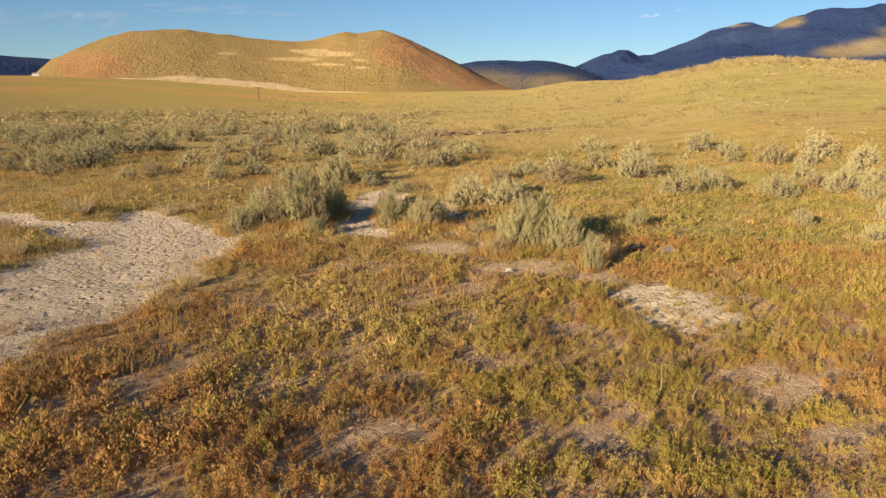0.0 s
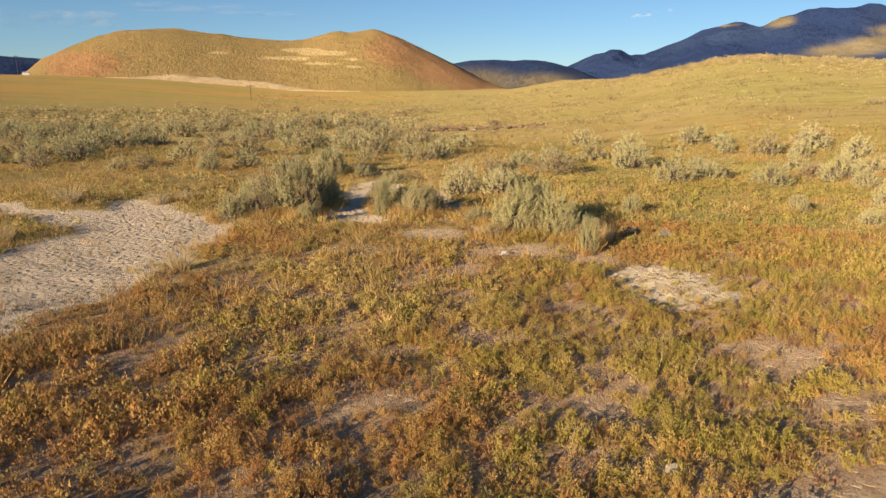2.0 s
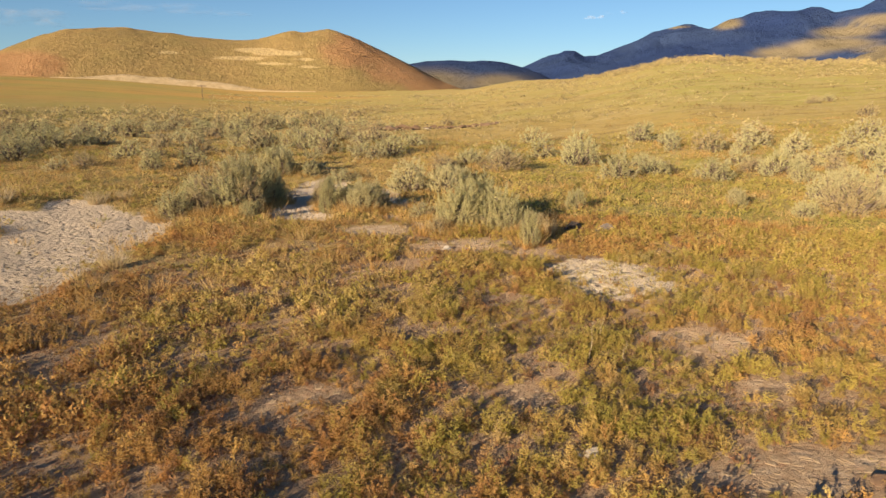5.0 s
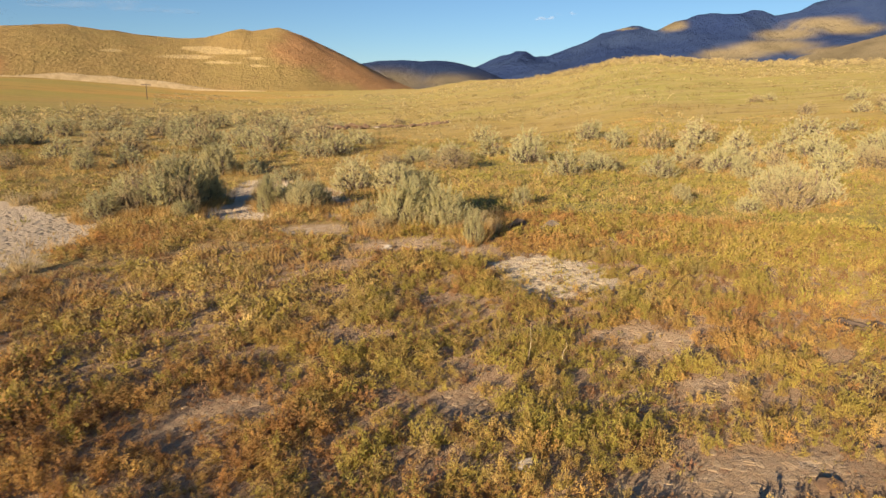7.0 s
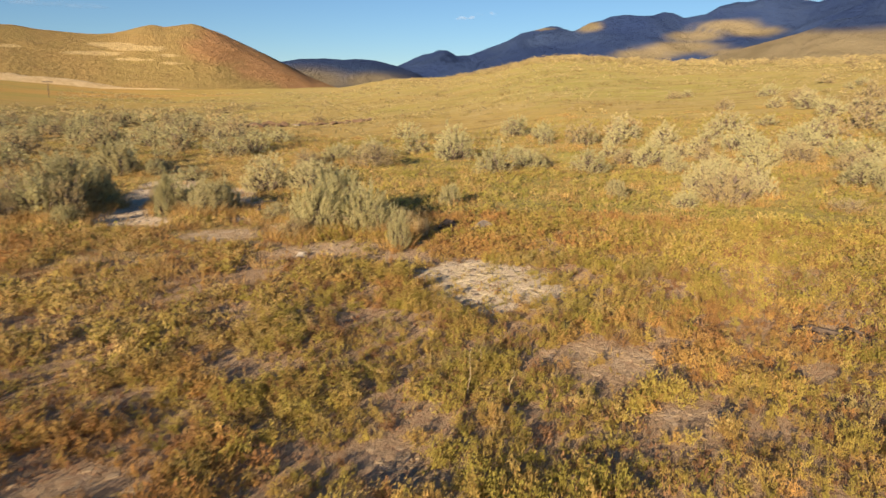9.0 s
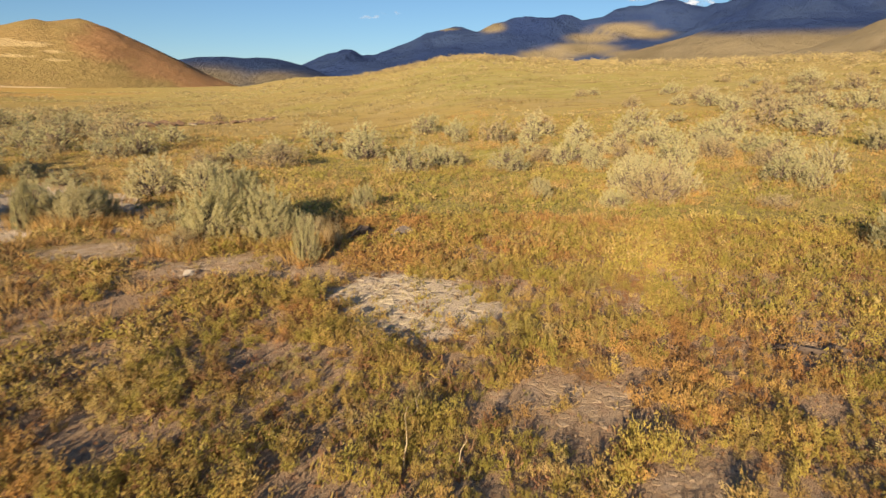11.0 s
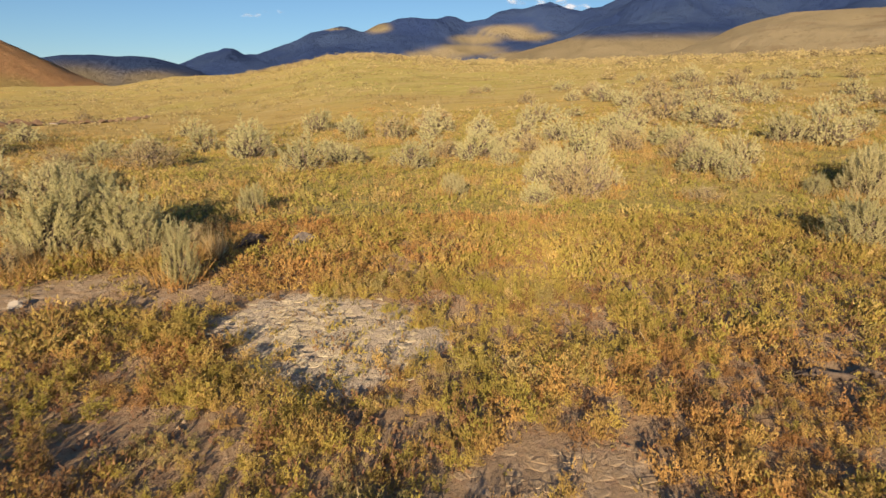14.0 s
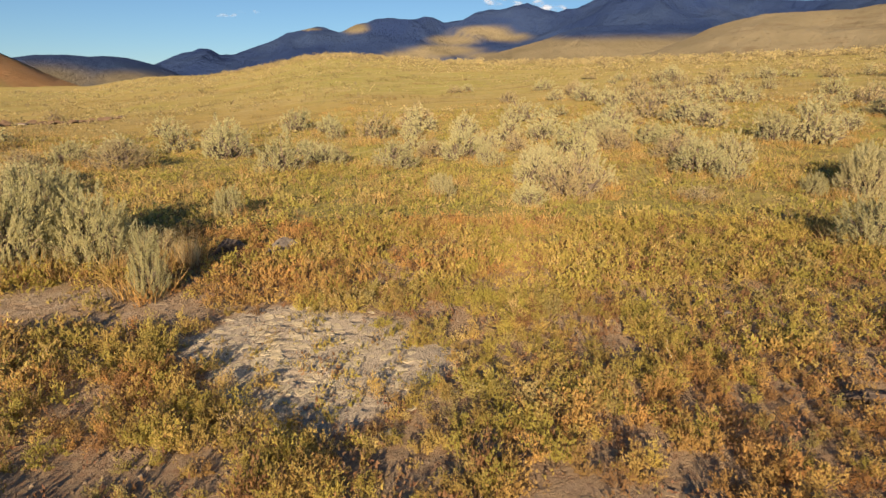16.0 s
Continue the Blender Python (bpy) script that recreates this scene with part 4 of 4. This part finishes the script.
cover("dry_grass", GRASS, rows_at(x, y, 0.6, 1.5), STRAW, "golden dry grass tufts round the sagebrush", "grass")
FAR_GRASS = [grass_template(7, 460 + k, 0.17, 0.3, 0.035) for k in range(4)]
x, y = field(19000, 40, 150, -42, 72)
keep = rng.uniform(size=len(x)) < smooth(fnoise(x, y, 5, 4, 67), 0.35, 0.6)
cover("meadow_grass", FAR_GRASS, rows_at(x[keep], y[keep], 0.5, 2.0, 0.01, 4.0), FARGRASS, "golden meadow grass over the slope", "grass")


# ---------------------------------------------------------------- bunchgrass, stones, mud crust
TUFTS = [mesh("bunchgrass blades", *leaves_tuft, PALEGRASS) for leaves_tuft in [grass_template(190, 480 + k, 0.62, 0.24, 0.016) for k in range(3)]]
for tx, ty, tw, th in ((-12.8, 24.4, 1.4, 0.7), (-9.9, 24.9, 1.1, 0.6), (-5.7, 15.2, 0.75, 0.55), (-11.5, 18.3, 1.0, 0.6), (-12.2, 18.8, 0.7, 0.5), (-25.4, 43.9, 2.2, 0.6),
        (4.4, 17.9, 0.5, 0.7), (-9.2, 25.6, 0.7, 0.5), (12.8, 20.4, 0.7, 0.45)):
    ob = new("bunchgrass", TUFTS[int(rng.integers(3))])
    ob.matrix_world = Matrix.Translation((tx, ty, float(land(tx, ty)) - 0.02)) @ Matrix.Rotation(rng.uniform(0, 6.28), 4, "Z") @ Matrix.Diagonal((tw, tw, th / 0.6, 1))
    tagged(ob, "pale bleached bunchgrass tuft on bare soil", "grass tuft", "bunchgrass tufts")


def rock_mesh(seed, material, rough=0.35):
    """A faceted, weathered boulder about 1 m across, cut flat below."""
    bm = bmesh.new()
    bmesh.ops.create_icosphere(bm, subdivisions=3, radius=0.5)
    g = np.random.default_rng(seed)
    planes = [(Vector(g.normal(size=3)).normalized(), g.uniform(0.2, 0.40)) for _ in range(15)]
    for v in bm.verts:
        for n, d in planes:
            over = v.co.dot(n) - d
            if over > 0:
                v.co -= n * over * 0.97
        v.co += v.co.normalized() * (noise.fractal(v.co * 3 + Vector((seed * 7.1, 0, 0)), 1.0, 2.0, 4) * rough * 0.2)
        v.co.z = max(v.co.z, -0.25)
    me = bpy.data.meshes.new("rock")
    bm.to_mesh(me)
    bm.free()
    me.materials.append(material)
    return me


ROCKS = {k: [rock_mesh(s0 + i, m_) for i in range(3)] for k, m_, s0 in (("grey", STONE, 1), ("dark", DARKSTONE, 11), ("pale", PALESTONE, 21), ("red", REDSTONE, 31))}
ROCK_LABELS = {"grey": "flat weathered grey stone half sunk in grass", "dark": "dark lichened stone slab lying in the herb", "pale": "small pale stone on the soil", "red": "reddish brown stone of the eroded bank"}


def rock(x, y, wide, deep, high, kind, turn=0.0, group="", name="stone", sink=0.3):
    ob = new(name, ROCKS[kind][int(rng.integers(3))])
    ob.matrix_world = Matrix.Translation((x, y, float(land(x, y)) + high * (0.25 - sink * 0.35))) @ Matrix.Rotation(turn, 4, "Z") @ Matrix.Diagonal((wide, deep, high, 1))
    return tagged(ob, ROCK_LABELS[kind], "stone", group)


rock(8.2, 9.92, 0.75, 0.34, 0.2, "dark", -0.5, name="stone_slab", sink=0.1)
rock(8.62, 9.72, 0.4, 0.26, 0.16, "dark", -0.4, name="stone_slab", sink=0.1)
rock(5.25, 18.6, 0.75, 0.5, 0.5, "dark", 0.4, name="boulder")
rock(6.0, 18.2, 0.8, 0.6, 0.42, "grey", 0.2, name="boulder")
rock(2.28, 6.42, 0.29, 0.2, 0.2, "pale", 0.3, sink=0.15)
rock(0.05, 7.25, 0.11, 0.08, 0.08, "grey")
rock(4.89, 5.73, 0.36, 0.26, 0.1, "red", 0.6, sink=0.35)
rock(1.6, 16.4, 0.22, 0.16, 0.16, "pale")
rock(9.2, 12.1, 0.25, 0.18, 0.14, "grey")
rock(-5.2, 20.1, 0.62, 0.14, 0.14, "pale", 0.35)
rock(-15.5, 37.0, 1.3, 0.5, 0.3, "grey", 0.1)
# dead stalks that stand over the herb
STALK = plain("bleached stalk", (0.50, 0.40, 0.24), (0.62, 0.52, 0.34), 20)
for sx, sy, tall in ((3.0, 9.1, 0.55), (3.4, 8.8, 0.42), (3.3, 9.9, 0.4), (7.2, 11.2, 0.35)):
    pieces, at = [], np.array([0.0, 0.0, -0.02])
    for k in range(5):
        to = at + np.array([rng.normal() * 0.025, rng.normal() * 0.025, tall / 5])
        pieces.append(tube(at, to, 0.007 - 0.001 * k, 0.006 - 0.001 * k))
        at = to
    ob = new("dead_stalk", mesh("dead stalk", *joined(pieces), STALK))
    ob.location = (sx, sy, float(land(sx, sy)))
    tagged(ob, "single bleached dead stalk standing in the herb", "dead stalk", "dead stalks")
# the eroded bank with its line of stones
for k in range(46):
    s = k / 45
    big = 1.9 if k < 16 else 1.35
    rock(-2.6 + 15.6 * s + rng.uniform(-0.5, 0.5), 73.0 + 10 * s + rng.uniform(-1.3, 1.3), rng.uniform(0.7, 1.5) * big * (0.7 if k in (17, 18) else 1), rng.uniform(0.5, 1.0) * big, rng.uniform(0.25, 0.55) * big * (0.6 if k in (17, 18) else 1),
        "pale" if k in (17, 18) else ("dark" if k % 4 == 1 else "red"), rng.uniform(-0.6, 0.9), "stones of the eroded bank", "bank_stone", rng.uniform(0.1, 0.7))


# crumbs of earth and pebbles where the soil lies open
CLOD = plain("crumbled soil", (0.20, 0.135, 0.085), (0.46, 0.365, 0.255), 2.3, 0.95, 0.5, 0.01)
CLODS = []
for k in range(4):
    g = np.random.default_rng(700 + k)
    v = np.array([(1, 0, 0), (0, 1, 0), (-1, 0, 0), (0, -1, 0), (0, 0, 0.8), (0, 0, -0.4)]) * 0.028 * g.uniform(0.6, 1.3, (6, 1)) + g.normal(size=(6, 3)) * 0.004
    CLODS.append((v, np.array([(0, 1, 4), (1, 2, 4), (2, 3, 4), (3, 0, 4), (1, 0, 5), (2, 1, 5), (3, 2, 5), (0, 3, 5)])))
x, y = field(26000, 3.0, 15, -58, 56)
keep = rng.uniform(size=len(x)) < np.maximum(bare(x, y), 0.12) * 0.85
cover("soil_crumbs", CLODS, rows_at(x[keep], y[keep], 0.15, 0.75, 0.002, 0.9), CLOD, "crumbs of earth and pebbles on the bare soil", "pebbles")


def mud_plates(px, py, rx, ry, size, root, material):
    """Dried mud broken into plates: cells round jittered points, each a thin curled slab with a worn rim."""
    pts = []
    n = int(rx * 2 / size) + 2
    for i in range(-n, n + 1):
        for j in range(-n * 2, n * 2 + 1):
            qx, qy = (i + 0.5 * (j % 2)) * size + rng.uniform(-0.5, 0.5) * size, j * size * 0.86 + rng.uniform(-0.5, 0.5) * size
            if math.hypot(qx / (rx + size * 2), qy / (ry + size * 2)) < 1 and rng.uniform() > 0.22:
                pts.append((qx, qy))
    for qx, qy in pts:
        if math.hypot(qx / rx, qy / ry) > rng.uniform(0.35, 1.1) or rng.uniform() > 0.62:
            continue
        poly = [(qx - 1.6 * size, qy - 1.6 * size), (qx + 1.6 * size, qy - 1.6 * size), (qx + 1.6 * size, qy + 1.6 * size), (qx - 1.6 * size, qy + 1.6 * size)]
        for ox, oy in pts:
            dx, dy = ox - qx, oy - qy
            if (dx, dy) == (0, 0) or dx * dx + dy * dy > 12 * size * size:
                continue
            lim = (dx * (ox + qx) + dy * (oy + qy)) / 2 - math.hypot(dx, dy) * rng.uniform(0.001, 0.013)
            cut = []
            for k, a in enumerate(poly):
                c = poly[(k + 1) % len(poly)]
                da, dc = a[0] * dx + a[1] * dy - lim, c[0] * dx + c[1] * dy - lim
                if da <= 0:
                    cut.append(a)
                if (da < 0) != (dc < 0):
                    f = da / (da - dc)
                    cut.append((a[0] + (c[0] - a[0]) * f, a[1] + (c[1] - a[1]) * f))
            poly = cut
            if len(poly) < 3:
                break
        if len(poly) < 3:
            continue
        m_, part_of = len(poly), rng.uniform(0.95, 1.02)
        poly = [(qx + (x0 - qx) * part_of * rng.uniform(0.92, 1.04), qy + (y0 - qy) * part_of * rng.uniform(0.92, 1.04)) for x0, y0 in poly]
        tilt_x, tilt_y, lift = rng.normal() * 0.016, rng.normal() * 0.016, rng.uniform(-0.020, -0.010)
        curl = rng.uniform(0.0, 0.006)
        ring0 = [(x0 - qx, y0 - qy, -0.06) for x0, y0 in poly]
        ring1 = [(x0 - qx, y0 - qy, 0.012 + curl + tilt_x * (x0 - qx) + tilt_y * (y0 - qy)) for x0, y0 in poly]
        ring2 = [((x0 - qx) * 0.84, (y0 - qy) * 0.84, 0.016 + curl * 0.5 + tilt_x * (x0 - qx) + tilt_y * (y0 - qy)) for x0, y0 in poly]
        verts = ring0 + ring1 + ring2 + [(0, 0, 0.016)]
        faces = [(k, (k + 1) % m_, m_ + (k + 1) % m_, m_ + k) for k in range(m_)]
        faces += [(m_ + k, m_ + (k + 1) % m_, 2 * m_ + (k + 1) % m_, 2 * m_ + k) for k in range(m_)]
        faces += [(2 * m_ + k, 2 * m_ + (k + 1) % m_, 3 * m_) for k in range(m_)]
        ob = part("mud_plate", mesh("mud plate", verts, faces, material), root)
        ob.location = (px + qx, py + qy, float(land(px + qx, py + qy)) + lift)


for px, py, rx, ry, size in ((4.7, 13.6, 1.25, 1.9, 0.098), (4.1, 13.2, 0.7, 1.2, 0.098), (4.9, 9.75, 0.85, 0.75, 0.10), (5.0, 7.95, 0.42, 0.5, 0.085), (-0.75, 8.0, 0.6, 0.45, 0.085), (2.1, 7.7, 0.5, 0.7, 0.085), (4.2, 6.1, 1.4, 0.5, 0.095)):
    root = tagged(new("mud_crust"), "patch of dried mud cracked into pale plates" if py > 12 else "patch of brown dried mud cracked into plates", "dry mud", "cracked mud patches", "structure")
    mud_plates(px, py, rx, ry, size, root, CRUST if py > 12 else MUD)


# ---------------------------------------------------------------- far things: road cut, poles, shed, clouds
def polar(az, r, z=0.0):
    return r * math.sin(radians(az)), r * math.cos(radians(az)), z


def road_cut():
    """The pale bank above the road along the hill's foot."""
    az = np.arange(-24.5, -5.9, 0.1)
    verts = []
    for k, a in enumerate(az):
        tall = (-0.6 + 3.4 * float(smooth(a, -24, -19)) * float(smooth(a, -9.0, -13)) + 0.55 * float(smooth(a, -24, -22.5) * smooth(a, -6, -8))) * (0.8 + 0.4 * float(fnoise(a, 0.0, 1.4, 3, 5)))
        for r, up in ((428, -2.0), (429.5, 0.5), (433, 0.5 + tall * 0.7), (436, 0.5 + tall), (446, 0.3 + tall), (447, -6)):
            x, y, _ = polar(a, r)
            verts.append((x, y, float(rise(x, y)) + up))
    m = plain("pale cut earth", (0.42, 0.315, 0.168), (0.60, 0.47, 0.28), 0.22, 0.95, 0.8, 0.8)
    ob = new("road_cut", mesh("road cut", np.array(verts), grid_faces(len(az), 6), m, None, True))
    tagged(ob, "pale earth bank of a road cut along the hill foot", "road bank", kind="structure")


road_cut()


def box(name, sx, sy, sz, material, bevel=0.02):
    bm = bmesh.new()
    bmesh.ops.create_cube(bm, size=1.0)
    for v in bm.verts:
        v.co = Vector((v.co.x * sx, v.co.y * sy, (v.co.z + 0.5) * sz))
    bmesh.ops.bevel(bm, geom=bm.edges[:], offset=bevel, segments=2, affect="EDGES")
    me = bpy.data.meshes.new(name)
    bm.to_mesh(me)
    bm.free()
    me.materials.append(material)
    return me


WOOD = plain("grey pole timber", (0.12, 0.09, 0.07), (0.2, 0.15, 0.11), 8)
STEEL = plain("galvanised steel", (0.30, 0.28, 0.26), (0.4, 0.38, 0.35), 2, 0.6)


def utility_pole(az, r, high, z=None):
    x, y, _ = polar(az, r)
    root = new("utility_pole")
    root.matrix_world = pose(x, y, float(land(x, y)) if z is None else z, 0, 0, -az)
    part("pole", box("pole", 0.2, 0.2, high, WOOD), root)
    arm = part("crossarm", box("crossarm", 2.4, 0.2, 0.22, WOOD), root)
    arm.location = (0, 0, high * 0.9)
    tagged(root, "thin dark wooden utility pole on the flat", "utility pole", "utility poles")


utility_pole(-14.4, 215, 4.4)
utility_pole(-29.9, 395, 9.0)


def shed():
    x, y, _ = polar(-29.4, 400)
    root = new("shed")
    root.matrix_world = pose(x, y, float(land(x, y)) - 0.3, 0, 0, 20) @ Matrix.Scale(0.62, 4)
    white = plain("white sheet metal", (0.70, 0.68, 0.64), (0.80, 0.78, 0.74), 1.5, 0.5)
    part("wall", box("shed wall", 5.0, 3.5, 2.2, white), root)
    bm = bmesh.new()
    pts = [bm.verts.new(c) for c in ((-2.7, -2, 2.2), (2.7, -2, 2.2), (2.7, 2, 2.2), (-2.7, 2, 2.2), (-2.7, 0, 3.1), (2.7, 0, 3.1))]
    for f in ((0, 1, 5, 4), (2, 3, 4, 5), (0, 4, 3), (1, 2, 5), (3, 2, 1, 0)):
        bm.faces.new([pts[k] for k in f])
    me = bpy.data.meshes.new("shed roof")
    bm.to_mesh(me)
    bm.free()
    me.materials.append(STEEL)
    part("roof", me, root, "grey metal gable roof")
    tagged(root, "small white shed at the foot of the hill", "shed")


shed()


def cloud_material():
    m = Nodes("cloud", 1.0, 0.0)
    veil = m.math("MULTIPLY", m.attr("cover"), m.ramp(m.noise(0.012, 7, 0.62, m.stretch(1.0, 1.0, 2.2)), 0.36, 0.66))
    clear, drops, both, body = (m.t.nodes.new(k) for k in ("ShaderNodeBsdfTransparent", "ShaderNodeBsdfTranslucent", "ShaderNodeMixShader", "ShaderNodeMixShader"))
    m.put(drops.inputs["Color"], (0.92, 0.92, 0.95)), m.put(both.inputs[0], 0.4), m.put(body.inputs[0], veil)
    m.t.links.new(m.bsdf.outputs[0], both.inputs[1]), m.t.links.new(drops.outputs[0], both.inputs[2])
    m.t.links.new(clear.outputs[0], body.inputs[1]), m.t.links.new(both.outputs[0], body.inputs[2])
    m.t.links.new(body.outputs[0], m.t.nodes["Material Output"].inputs["Surface"])
    return m.done((0.92, 0.91, 0.92))


CLOUD = cloud_material()


def cloud(az, el, half_az, half_el, lumps, seed, thick, label):
    """A far cloud: one billowed skin whose cover thins out round soft lumps over a flat base."""
    g = np.random.default_rng(seed)
    nx, ny = 90, 36
    u, v = np.meshgrid(np.linspace(-1.3, 1.3, nx), np.linspace(-0.6, 1.5, ny))
    cover, bulge = np.zeros(u.shape), np.zeros(u.shape)
    for _ in range(lumps):
        cu, cv, ru = g.uniform(-0.8, 0.8), abs(g.normal()) * 0.4, g.uniform(0.18, 0.5)
        d = np.hypot((u - cu) / ru, (v - cv) / (ru * 1.3))
        cover = np.maximum(cover, 1 - smooth(d, 0.35, 1.0))
        bulge = np.maximum(bulge, np.sqrt(np.clip(1 - d * d, 0, 1)) * ru)
    cover *= thick * smooth(v, -0.35, 0.05)
    a, e = np.radians(az + u * half_az), np.radians(el + v * half_el)
    r = 4450.0 - bulge * 4450.0 * math.tan(radians(half_az)) * 0.6
    verts = np.stack([r * np.sin(a), r * np.cos(a), 4.12 + r * np.tan(e)], 2).reshape(-1, 3)
    tagged(new("cloud", mesh("cloud", verts, grid_faces(ny, nx), CLOUD, {"cover": cover.ravel()}, True)), label, "cloud", kind="structure")


cloud(15.7, 5.8, 0.75, 0.2, 9, 1, 0.24, "thin pinkish wisp of cloud in blue sky")
cloud(16.7, 6.05, 0.4, 0.2, 5, 5, 0.2, "thin pinkish wisp of cloud in blue sky")
cloud(18.0, 6.1, 0.4, 0.2, 5, 2, 0.2, "thin pinkish wisp of cloud in blue sky")
cloud(40.3, 6.5, 1.3, 0.5, 12, 3, 0.7, "white cloud behind the mountain crest")
cloud(36.6, 6.9, 1.5, 0.5, 12, 4, 0.6, "white cloud behind the mountain crest")
cloud(-27.0, 4.8, 5.0, 1.0, 12, 6, 0.16, "faint veil of high cloud over the hill")
cloud(-16.0, 6.0, 6.0, 0.7, 12, 7, 0.10, "faint veil of high cloud over the hill")
